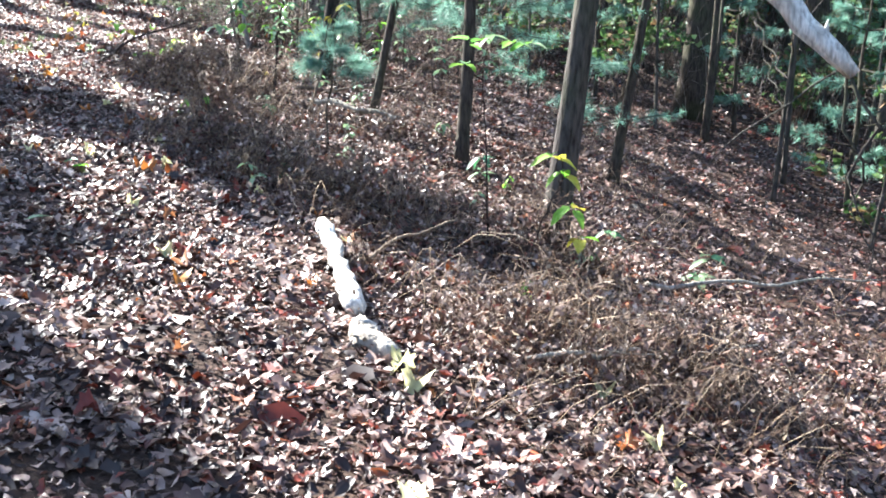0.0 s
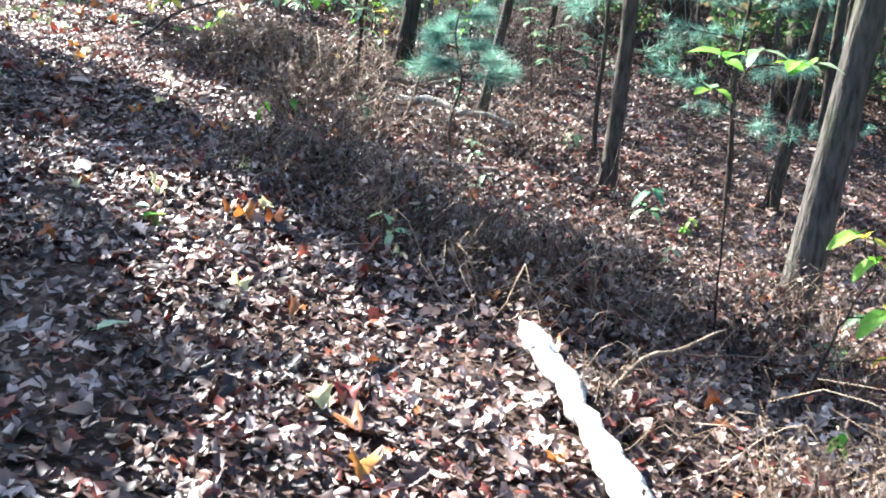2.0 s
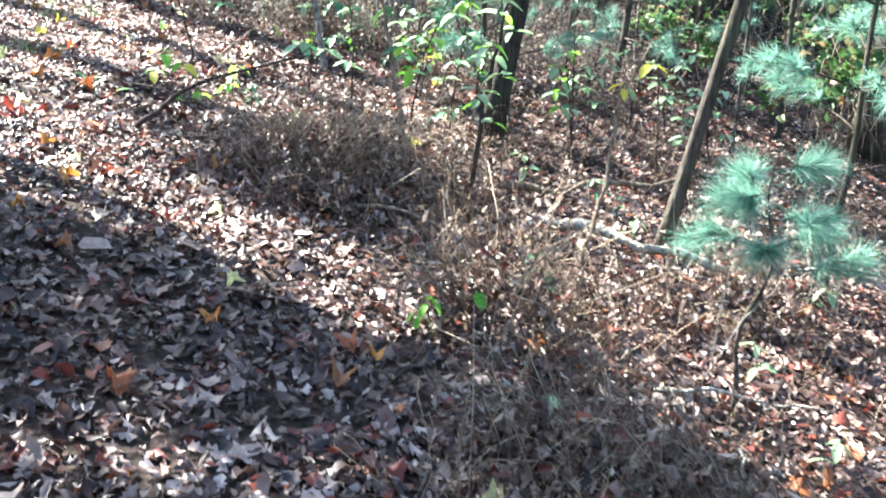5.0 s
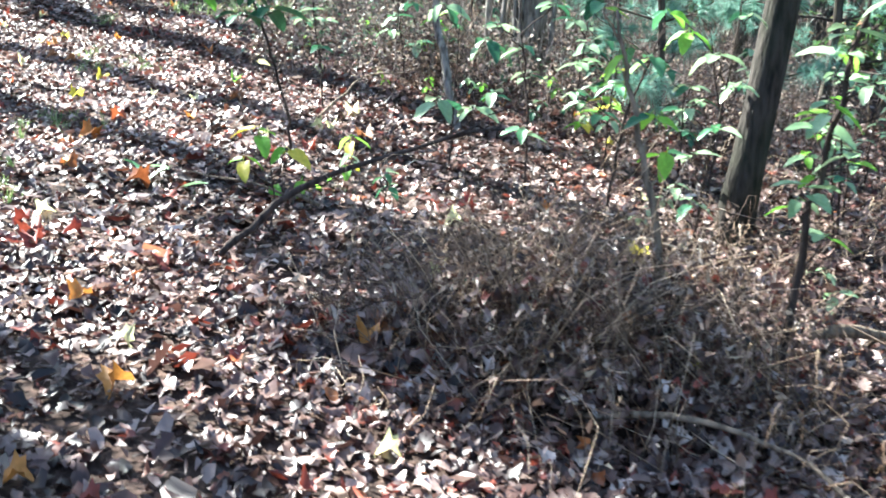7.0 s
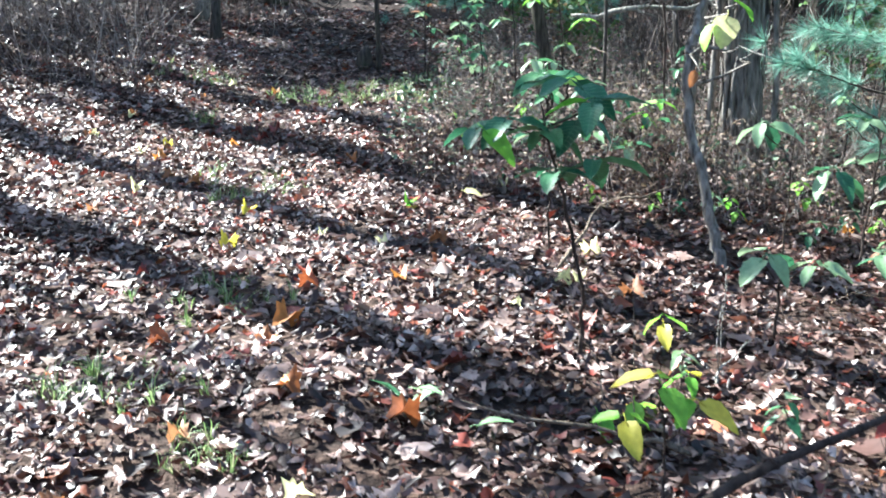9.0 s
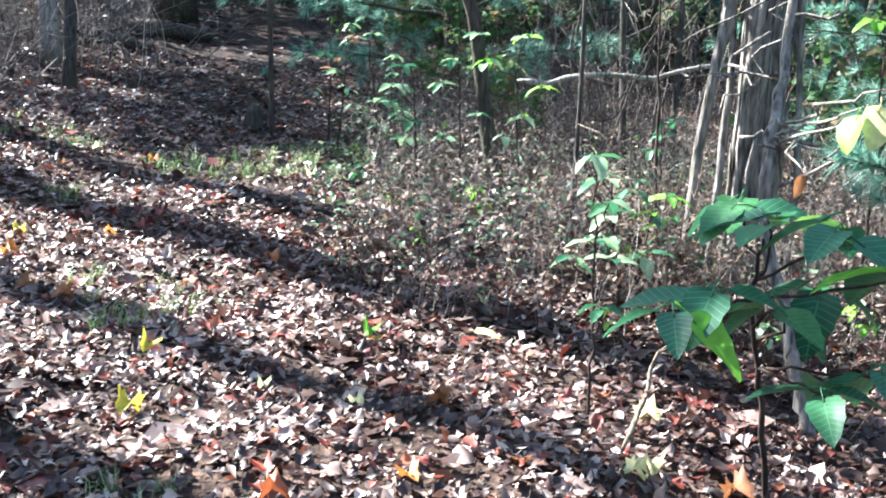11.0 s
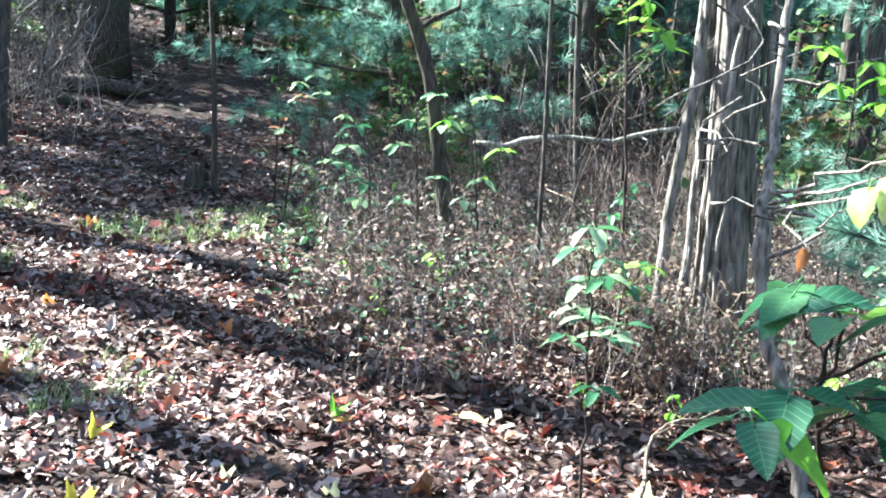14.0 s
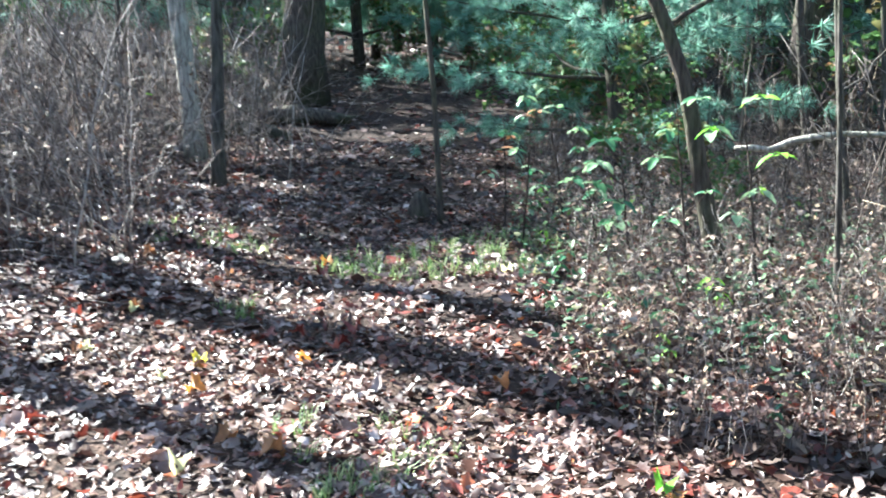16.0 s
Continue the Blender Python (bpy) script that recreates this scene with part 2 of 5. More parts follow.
def tube(points, radii, sides=8, rough=0.0):
    """A swept tube with closed ends: vertices and quads."""
    P = np.asarray(points, float)
    R = np.broadcast_to(np.asarray(radii, float), (len(P),))
    T = np.gradient(P, axis=0)
    T /= np.linalg.norm(T, axis=1, keepdims=True) + 1e-9
    ref = np.array([0.31, 0.95, 0.05]) if abs(T[0, 2]) > 0.6 else np.array([0.05, 0.1, 1.0])
    A = np.cross(T, ref)
    A /= np.linalg.norm(A, axis=1, keepdims=True) + 1e-9
    B = np.cross(T, A)
    th = np.arange(sides) * 2 * np.pi / sides
    rr = R[:, None] * (1 + (rough * rng.standard_normal((len(P), sides)) if rough else 0))
    V = P[:, None] + rr[..., None] * (np.cos(th)[None, :, None] * A[:, None] + np.sin(th)[None, :, None] * B[:, None])
    n = len(P)
    i, j = np.meshgrid(np.arange(n - 1), np.arange(sides), indexing="ij")
    F = np.stack([i * sides + j, i * sides + (j + 1) % sides, (i + 1) * sides + (j + 1) % sides, (i + 1) * sides + j], -1).reshape(-1, 4)
    V = np.r_[V.reshape(-1, 3), P[[0]], P[[-1]]]
    a, b = n * sides, n * sides + 1
    j = np.arange(0, sides, 2)
    ends = np.r_[np.stack([0 * j + a, (j + 2) % sides, (j + 1) % sides, j], 1),
                 np.stack([0 * j + b, (n - 1) * sides + j, (n - 1) * sides + (j + 1) % sides, (n - 1) * sides + (j + 2) % sides], 1)]
    return V, np.r_[F, ends]


def joined(pieces):
    V, F, k = [], [], 0
    for v, f in pieces:
        V.append(v)
        F.append(f + k)
        k += len(v)
    return np.concatenate(V), np.concatenate(F)


def wavy(start, end, n, amount, seed):
    r = np.random.default_rng(seed)
    t = np.linspace(0, 1, n)[:, None]
    P = np.asarray(start, float) * (1 - t) + np.asarray(end, float) * t
    ph = r.uniform(0, 6.3, (3, 3))
    fr = r.uniform(0.6, 2.6, (3, 3))
    w = sum(np.sin(6.3 * fr[k] * t + ph[k]) / (k + 1) for k in range(3)) - sum(np.sin(ph[k]) / (k + 1) for k in range(3)) * (1 - t)
    w[:, 2] *= 0.25
    return P + amount * w * np.minimum(1, 4 * t)


def scatter(V0, F0, pos, rot, scale):
    """Many copies of one small shape as one set of arrays; rot is (n, 3, 3)."""
    V = np.einsum("nij,vj->nvi", rot, V0) * scale[:, None, None] + pos[:, None]
    F = F0[None] + (np.arange(len(pos)) * len(V0))[:, None, None]
    return V.reshape(-1, 3), F.reshape(-1, F0.shape[1])


def turns(yaw, tilt, way):
    """Rotations: yaw about z, then a lean by tilt towards way."""
    def rz(a):
        c, s, o, e = np.cos(a), np.sin(a), np.zeros_like(a), np.ones_like(a)
        return np.stack([np.stack([c, -s, o], -1), np.stack([s, c, o], -1), np.stack([o, o, e], -1)], -2)

    def rx(a):
        c, s, o, e = np.cos(a), np.sin(a), np.zeros_like(a), np.ones_like(a)
        return np.stack([np.stack([e, o, o], -1), np.stack([o, c, -s], -1), np.stack([o, s, c], -1)], -2)

    return rz(way) @ rx(tilt) @ rz(yaw - way)


def fan(outline, lift):
    """A leaf blade as a fan of triangles round its middle, curled by lift."""
    o = np.asarray(outline, float)
    z = lift * (o[:, 0] ** 2 * 3.0 - o[:, 1] ** 2 * 1.6)
    V = np.r_[[[0, 0, 0.04]], np.c_[o, z]]
    n = len(o)
    F = np.array([[0, 1 + i, 1 + (i + 1) % n] for i in range(n)])
    return V, F


def oak_outline():
    half = [(0.03, -0.5), (0.1, -0.34), (0.24, -0.22), (0.13, -0.1), (0.3, 0.05), (0.17, 0.18), (0.27, 0.32), (0.1, 0.42), (0.0, 0.5)]
    return half + [(-x * 0.92, y + 0.02) for x, y in reversed(half[:-1])]


def maple_outline():
    half = [(0.02, -0.42), (0.24, -0.37), (0.27, -0.22), (0.45, -0.1), (0.36, 0.03), (0.42, 0.2), (0.27, 0.21), (0.17, 0.36), (0.0, 0.48)]
    return half + [(-x, y) for x, y in reversed(half[:-1])]


def oval_outline(k=8, wide=0.3):
    return [(wide * math.cos(a) * (1 - 0.25 * math.sin(a)), 0.5 * math.sin(a)) for a in (2 * math.pi * i / k for i in range(k))]


def blade_mesh(name, mat, length, wide, bend, fold, serrate=0.0, n=9):
    """A broad leaf that grows along +y from its stalk, folded at the midrib and bent down to the tip."""
    V, F = [], []
    for i in range(n):
        s = i / (n - 1)
        w = wide * math.sin(math.pi * s ** 0.68) ** 0.65 * (1 + serrate * (1 if i % 2 else -1)) if 0 < i < n - 1 else 0.002
        y, z = length * s, -bend * length * s * s
        for u in (-1, -0.5, 0, 0.5, 1):
            ripple = 0.02 * length * math.sin(9 * s + 2 * u)
            V.append((u * w / 2, y - abs(u) * 0.06 * length * (1 - s), z + abs(u) * fold * w + ripple * abs(u)))
    for i in range(n - 1):
        for j in range(4):
            a = i * 5 + j
            F.append((a, a + 1, a + 6, a + 5))
    sv, sf = tube([(0, -0.25 * length, 0.06 * length), (0, -0.1 * length, 0.01), (0, 0.02, 0)], 0.0022, 4)
    return mesh_of(name, *joined([(np.array(V), np.array(F)), (sv, sf)]), mat, True)


def star_mesh(name, mat, size, lift=0.25):
    V, F = fan(maple_outline(), lift * 3.0)
    V[:, 2] += 0.05 * np.sin(9 * V[:, 0] + 5 * V[:, 1])
    return mesh_of(name, V * size, F, mat)


# ---- ground ----
def spread_axis(mid, near, step, far, grow=1.16):
    a = list(np.arange(0, near, step))
    d = step
    while a[-1] < far:
        d *= grow
        a.append(a[-1] + d)
    a = np.array(a)
    return mid + np.r_[-a[:0:-1], a]


gx, gy = spread_axis(-3.5, 8.5, 0.09, 420), spread_axis(13.0, 12.0, 0.09, 420)
GX, GY = np.meshgrid(gx, gy, indexing="ij")
GZ = land(GX, GY) + 0.012 * np.sin(23 * GX + 3 * np.sin(9 * GY)) * np.sin(21 * GY)
ni, nj = GX.shape
ii, jj = np.meshgrid(np.arange(ni - 1), np.arange(nj - 1), indexing="ij")
q = (ii * nj + jj).ravel()
single("ground", mesh_of("ground", np.stack([GX, GY, GZ], -1).reshape(-1, 3), np.stack([q, q + nj, q + nj + 1, q + 1], 1), SOIL, True),
       (0, 0, 0), "brown woodland soil of a sloping forest floor", "ground", kind="structure")


# ---- fallen leaves ----
def way_side(y):
    """Where the middle of the footpath runs."""
    return np.interp(y, [0, 3, 7, 10, 13, 17, 21, 26, 40], [3.2, 1.6, -2.0, -4.6, -6.8, -8.0, -8.6, -9.6, -12.5])


def clumped(x, y):
    """Uneven cover: leaves gather in drifts and leave darker gaps."""
    w = np.sin(3.1 * x + 1.7 * np.sin(2.3 * y)) + np.sin(4.3 * y - 2.0 * np.sin(1.9 * x)) + 0.8 * np.sin(7.9 * x + 5.3 * y) + 0.6 * np.sin(13.0 * y - 9.0 * x)
    return np.clip(0.82 + 0.16 * w, 0.5, 1.0)


def leaf_bed(name, count, outline, lift, size, x0, x1, y0, y1, keep, label, tilt=0.42, mat=LITTER, height=0.03):
    x, y = rng.uniform(x0, x1, count), rng.uniform(y0, y1, count)
    ok = rng.uniform(0, 1, count) < keep(x, y)
    x, y = x[ok], y[ok]
    o = np.asarray(outline, float)
    k = len(o)
    F0 = np.array([[0, 1 + i, 1 + (i + 1) % k] for i in range(k)])
    pieces = []
    # folded along the midrib, curled along the length, twisted: four habits of one leaf
    which = rng.integers(0, 4, len(x))
    for g, (fold, curl, twist) in enumerate(((0.55, 0.5, 0.4), (-0.45, 0.9, -0.5), (0.2, -0.8, 0.7), (0.9, 0.15, -0.2))):
        m = which == g
        n = int(m.sum())
        V0 = np.r_[[[0, 0, 0.0]], np.c_[o, lift * (fold * np.abs(o[:, 0]) + curl * o[:, 1] ** 2 + twist * o[:, 0] * o[:, 1] * 2)]]
        pos = np.stack([x[m], y[m], land(x[m], y[m]) + 0.008 + height * rng.uniform(0, 1, n) ** 1.5], -1)
        rot = turns(rng.uniform(0, 6.3, n), np.abs(rng.normal(0, tilt, n)), rng.uniform(0, 6.3, n))
        sc = size * rng.uniform(0.45, 1.15, n) * np.where(rng.uniform(0, 1, n) < 0.08, 1.35, 1.0)
        flip = np.where(rng.uniform(0, 1, n) < 0.5, -1.0, 1.0)
        rot = rot * np.stack([rng.uniform(0.75, 1.1, n), np.ones(n), flip], -1)[:, None, :]
        pieces.append(scatter(V0, F0, pos, rot, sc))
    return single(name, mesh_of(name, *joined(pieces), mat, True), (0, 0, 0), label, "leaf litter", kind="stuff")


def on_bare_path(x, y):
    d = np.abs(x - way_side(y))
    return np.where((y > 17.5) & (d < 1.1 + 0.2 * np.sin(3 * y)), 0.6, 1.0)


def near_walk(x, y):
    d = x - way_side(y)
    return np.where((d > -2.6) & (d < 6.5), 1.0, 0.25) * on_bare_path(x, y) * clumped(x, y)


leaf_bed("oak_leaf_litter", 48000, oak_outline(), 0.9, 0.096, -11, 5, 3.5, 21, near_walk, "dry brown lobed oak leaves covering the forest floor", 0.42)
leaf_bed("maple_leaf_litter", 20000, maple_outline(), 0.9, 0.078, -11, 5, 3.5, 21, near_walk, "dry reddish brown maple leaves covering the forest floor", 0.42)
leaf_bed("beech_leaf_litter", 180000, oval_outline(6, 0.27), 1.2, 0.066, -12, 6, 3.0, 24, near_walk, "small curled tan leaves strewn over the forest floor", 0.5)
leaf_bed("leaf_fragments", 210000, oval_outline(4, 0.2), 1.2, 0.046, -11, 5, 3.5, 21, near_walk, "broken bits of dry leaf strewn over the forest floor", 0.7, height=0.05)
leaf_bed("far_leaf_litter", 130000, oval_outline(5, 0.36), 0.4, 0.13, -28, 24, -9, 48, lambda x, y: np.where((np.abs(x + 3) < 8) & (y < 21) & (y > 3.5), 0.3, 1.0) * on_bare_path(x, y),
         "brown leaves covering the distant forest floor", 0.35)


# ---- trees ----
def leaf_cloud(n, size, spread, seed, flat=0.7, puff=0.13):
    r = np.random.default_rng(seed)
    clumps = r.normal(0, 1, (max(6, n // 26), 3)) * np.array(spread) * 0.55
    c = clumps[r.integers(0, len(clumps), n)] + r.normal(0, 1, (n, 3)) * np.array(spread) * puff
    V0, F0 = fan(oval_outline(6, 0.3), 0.5)
    rot = turns(r.uniform(0, 6.3, n), np.abs(r.normal(0, flat, n)), r.uniform(0, 6.3, n))
    return scatter(V0, F0, c, rot, size * r.uniform(0.6, 1.3, n))


def tree(at, height, r0, lean, bark, label, seed, limbs=4, crown=0, crown_size=0.13, crown_from=0.62, bend=0.12, sides=10, low=0.3, flare=1.5, category="tree", group="", wide=None):
    x, y = at
    base = thing("tree", (x, y, H(x, y)), label, category, group)
    r = np.random.default_rng(seed)
    n = 22
    s = np.linspace(0, 1, n)
    P = wavy((0, 0, -0.15), (lean[0] * height, lean[1] * height, height), n, bend * r0 * 4, seed)
    R = r0 * (1 - 0.82 * s) * (1 + (flare - 1) * np.exp(-s * height / (r0 * 3.0 + 0.05)))
    trunk = part("trunk", mesh_of("trunk", *tube(P, R, sides, 0.035), bark, True), base)
    for k in range(limbs):
        t = r.uniform(low, 0.95)
        i = int(t * (n - 1))
        a, ln = r.uniform(0, 6.3), height * r.uniform(0.1, 0.22) * (1.2 - t * 0.6)
        e = P[i] + ln * np.array([math.cos(a), math.sin(a), r.uniform(0.25, 0.9)])
        Q = wavy(P[i], e, 9, 0.05 * ln, seed * 31 + k)
        bits = [tube(Q, np.linspace(max(0.006, R[i] * 0.42), 0.004, 9), 6)]
        for j in range(3):
            m = r.integers(3, 8)
            e2 = Q[m] + 0.4 * ln * r.normal(0, 0.6, 3) + np.array([0, 0, 0.1 * ln])
            bits.append(tube(wavy(Q[m], e2, 5, 0.03 * ln, seed * 77 + 5 * k + j), np.linspace(max(0.004, R[i] * 0.18), 0.002, 5), 4))
        part("limb", mesh_of("limb", *joined(bits), bark, True), base)
    if crown:
        puff = 0.3 if wide else 0.13
        wide = wide or height * 0.2
        V, F = leaf_cloud(crown, crown_size, (wide, wide, height * (1 - crown_from) * 0.5), seed, puff=puff)
        c = P[int((crown_from + (1 - crown_from) * 0.5) * (n - 1))]
        part("crown", mesh_of("crown", V + c, F, CROWN), base, "thinning green and yellow autumn foliage")
    return base


def spot(p, k):
    """A place k metres up-sun from p."""
    return (p[0] + SUN_WAY.x * k, p[1] + SUN_WAY.y * k)


tree((0.2, 9.82), 10, 0.085, (0.07, 0.04), BARK, "slender grey-barked tree leaning over brown brush", 1, 6, 120, bend=0.15)
tree((-1.0, 11.73), 8, 0.055, (0.05, 0.06), BARK_DARK, "thin dark-barked tree on the slope", 2, 5, 70)
tree((-2.15, 12.6), 7.5, 0.04, (0.17, 0.1), BARK_DARK, "thin tree leaning far over the slope", 3, 5, 50)
tree((0.05, 13.2), 7.5, 0.05, (0.09, 0.06), BARK_DARK, "thin dark sapling tree on the slope", 4, 5, 50)
tree((0.52, 18.25), 9, 0.05, (0.0, 0.03), BARK_DARK, "thin straight tree deep in the wood", 5, 5, 80)
tree((0.14, 20.0), 15, 0.2, (0.04, 0.02), BARK_DARK, "stout dark tree deep in the wood", 6, 6, 160, 0.18)
tree((-3.34, 14.2), 12, 0.08, (0.11, 0.06), BARK_MOSS, "mossy dark tree leaning above a leafy stem", 7, 6, 150, low=0.45, flare=1.3)
treeV = tree((-4.86, 17.5), 14, 0.12, (0.02, 0.03), BARK_VINE, "rough shaggy-barked tree wrapped in bare woody vines", 8, 6, 400, 0.16, low=0.4, flare=1.3)
tree((-6.15, 18.85), 5.5, 0.055, (-0.3, 0.02), BARK_DARK, "bent dark tree beside the leafy undergrowth", 9, 5, 120, bend=0.3)
tree((-8.1, 20.4), 6, 0.024, (-0.02, 0.0), BARK_DARK, "very thin dark tree at the edge of the path", 10, 4, 120, low=0.4)
tree((-5.75, 17.9), 6, 0.015, (0.01, 0.03), BARK, "very thin pale sapling tree among green shrubs", 11, 4, 120, low=0.4)
tree((-10.75, 22.2), 12, 0.09, (-0.05, 0.02), BARK_PALE, "pale grey tree in dry brambles beside the path", 12, 6, 200, low=0.35)
tree((-10.1, 21.1), 9, 0.055, (0.03, 0.03), BARK, "slim brown tree in dry brambles beside the path", 13, 5, 120)
tree((-11.2, 26.8), 17, 0.26, (0.04, 0.02), BARK_DARK, "massive dark tree beside the climbing path", 14, 6, 260, 0.2, low=0.5)
tree((-1.8, 23.5), 15, 0.2, (0.03, 0.02), BARK_DARK, "stout tree behind the pine boughs", 15, 6, 350, 0.18)
tree((-3.1, 20.9), 12, 0.09, (0.04, 0.03), BARK, "medium grey tree behind the vine-covered tree", 16, 6, 200)
tree((-4.0, 22.3), 16, 0.16, (0.02, 0.0), BARK_DARK, "stout dark tree in the shade", 17, 5, 300, 0.2, low=0.5)
tree((-4.1, 29.5), 17, 0.25, (0.0, 0.0), BARK_DARK, "massive dark tree in the shade", 18, 5, 300, 0.2, low=0.5)

# trees up the slope on the sunny side, whose shadows cross the path
for k, (p, d, r0, h) in enumerate([((-6.8, 14.5), 6.0, 0.19, 13), ((-7.6, 17.1), 6.5, 0.24, 16), ((-7.2, 15.6), 6.5, 0.17, 13), ((-2.9, 10.05), 6.5, 0.32, 15),
                                   ((-0.65, 6.05), 7.0, 0.26, 15), ((-8.3, 18.3), 7.0, 0.2, 13), ((-4.6, 12.3), 13.5, 0.1, 12)]):
    tree(spot(p, d), h, r0, (0.01 * (k % 3 - 1), 0.01), BARK_DARK if k % 2 else BARK, "tall tree on the slope beside the path", 30 + k, 4, 26, 0.16, crown_from=0.7, low=0.6)

# unseen slim trees, added so that their dense crowns shade chosen spots
for k, (p, d, n, w) in enumerate((((-2.0, 9.8), 9.0, 320, 0.55), ((-1.2, 9.5), 9.2, 340, 0.55), ((-0.5, 9.25), 9.5, 240, 0.5), ((-4.3, 12.5), 9.0, 230, 0.5), ((-4.0, 10.15), 9.0, 300, 0.55), ((-3.0, 8.3), 9.3, 340, 0.7), ((-2.0, 7.0), 9.0, 240, 0.55))):
    tree(spot(p, d), 0.81 * d, 0.06, (0.0, 0.0), BARK, "unseen slim leafy tree added to shade the slope", 90 + k, 5, n, 0.26, crown_from=0.8, low=0.7, wide=w)

# more unseen leafy trees, put up-sun to darken the path and its edges
for k, (p, d, h, n) in enumerate((((-8.9, 21.3), 11.4, 9.5, 620), ((-9.4, 23.8), 11.4, 9.5, 560), ((-9.9, 26.4), 11.4, 9.5, 420), ((-10.6, 20.6), 11.4, 9.5, 420), ((-11.6, 22.0), 11.4, 9.5, 420), ((-9.3, 22.5), 11.4, 9.5, 420), ((-1.0, 5.6), 10.5, 8.8, 200))):
    tree(spot(p, d), h, 0.11, (0.0, 0.0), BARK_DARK, "unseen leafy tree added to shade the ground by the path", 46 + k, 6, n, 0.24, crown_from=0.75, low=0.6)

# the wood further off
far_kinds = [tree((2.0, 27.0), 15, 0.17, (0.02, 0.01), BARK_DARK, "dark tree in the distant wood", 50, 6, 170, 0.2, low=0.3, group="trees of the distant wood"),
             tree((4.5, 24.0), 13, 0.11, (-0.03, 0.02), BARK, "grey tree in the distant wood", 51, 6, 130, 0.2, low=0.25, group="trees of the distant wood"),
             tree((-14.5, 33.0), 16, 0.22, (0.01, -0.02), BARK_DARK, "stout dark tree in the distant wood", 52, 6, 200, 0.22, low=0.35, group="trees of the distant wood"),
             tree((6.5, 20.0), 10, 0.06, (0.05, 0.02), BARK, "slender tree in the distant wood", 53, 5, 90, 0.2, low=0.25, group="trees of the distant wood")]
placed = [(0.2, 9.8)]
tries = 0
while len(placed) < 135 and tries < 6000:
    tries += 1
    x, y = rng.uniform(-30, 24), rng.uniform(-4, 50)
    side = x - float(way_side(y))
    seen = 5.5 < side if y < 22 else True
    if not seen and not (side < -26):
        continue
    if math.hypot(x + 3, y - 12) < 11.5 or math.hypot(x - 2, y - 8) < 9.0:
        continue
    if abs(side) < 2.2 or (y < 20 and side < 5.5 and side > -26) or min(math.hypot(x - a, y - b) for a, b in placed) < 1.5:
        continue
    if side < 0 and y < 34:
        continue
    placed.append((x, y))
    src = far_kinds[int(rng.choice([0, 1, 1, 2, 3, 3, 3]))]
    sc = rng.uniform(0.8, 1.2)
    copy_thing(src, pose(x, y, H(x, y), rng.uniform(-4, 4), rng.uniform(-4, 4), rng.uniform(0, 360)) @ Matrix.Scale(sc, 4))

# ---- distant woods ----
th = np.linspace(0, 2 * np.pi, 121)
rr_ = 62 + 2.5 * np.sin(7 * th) + 1.5 * np.sin(19 * th)
V = np.concatenate([np.stack([-3 + (rr_ + 3 * k) * np.cos(th), 14 + (rr_ + 3 * k) * np.sin(th), np.full_like(th, z) + (np.sin(31 * th) + np.sin(53 * th)) * (k > 1)], -1)
                    for k, z in ((0, -6), (0, 4), (2, 13), (5, 17))])
F = np.array([[k * 121 + i, k * 121 + i + 1, (k + 1) * 121 + i + 1, (k + 1) * 121 + i] for k in range(3) for i in range(120)])
single("backdrop", mesh_of("backdrop", V, F, FAR_WOODS, True), (0, 0, 0), "backdrop of the far woods with painted shade between trees", "woods", kind="structure")


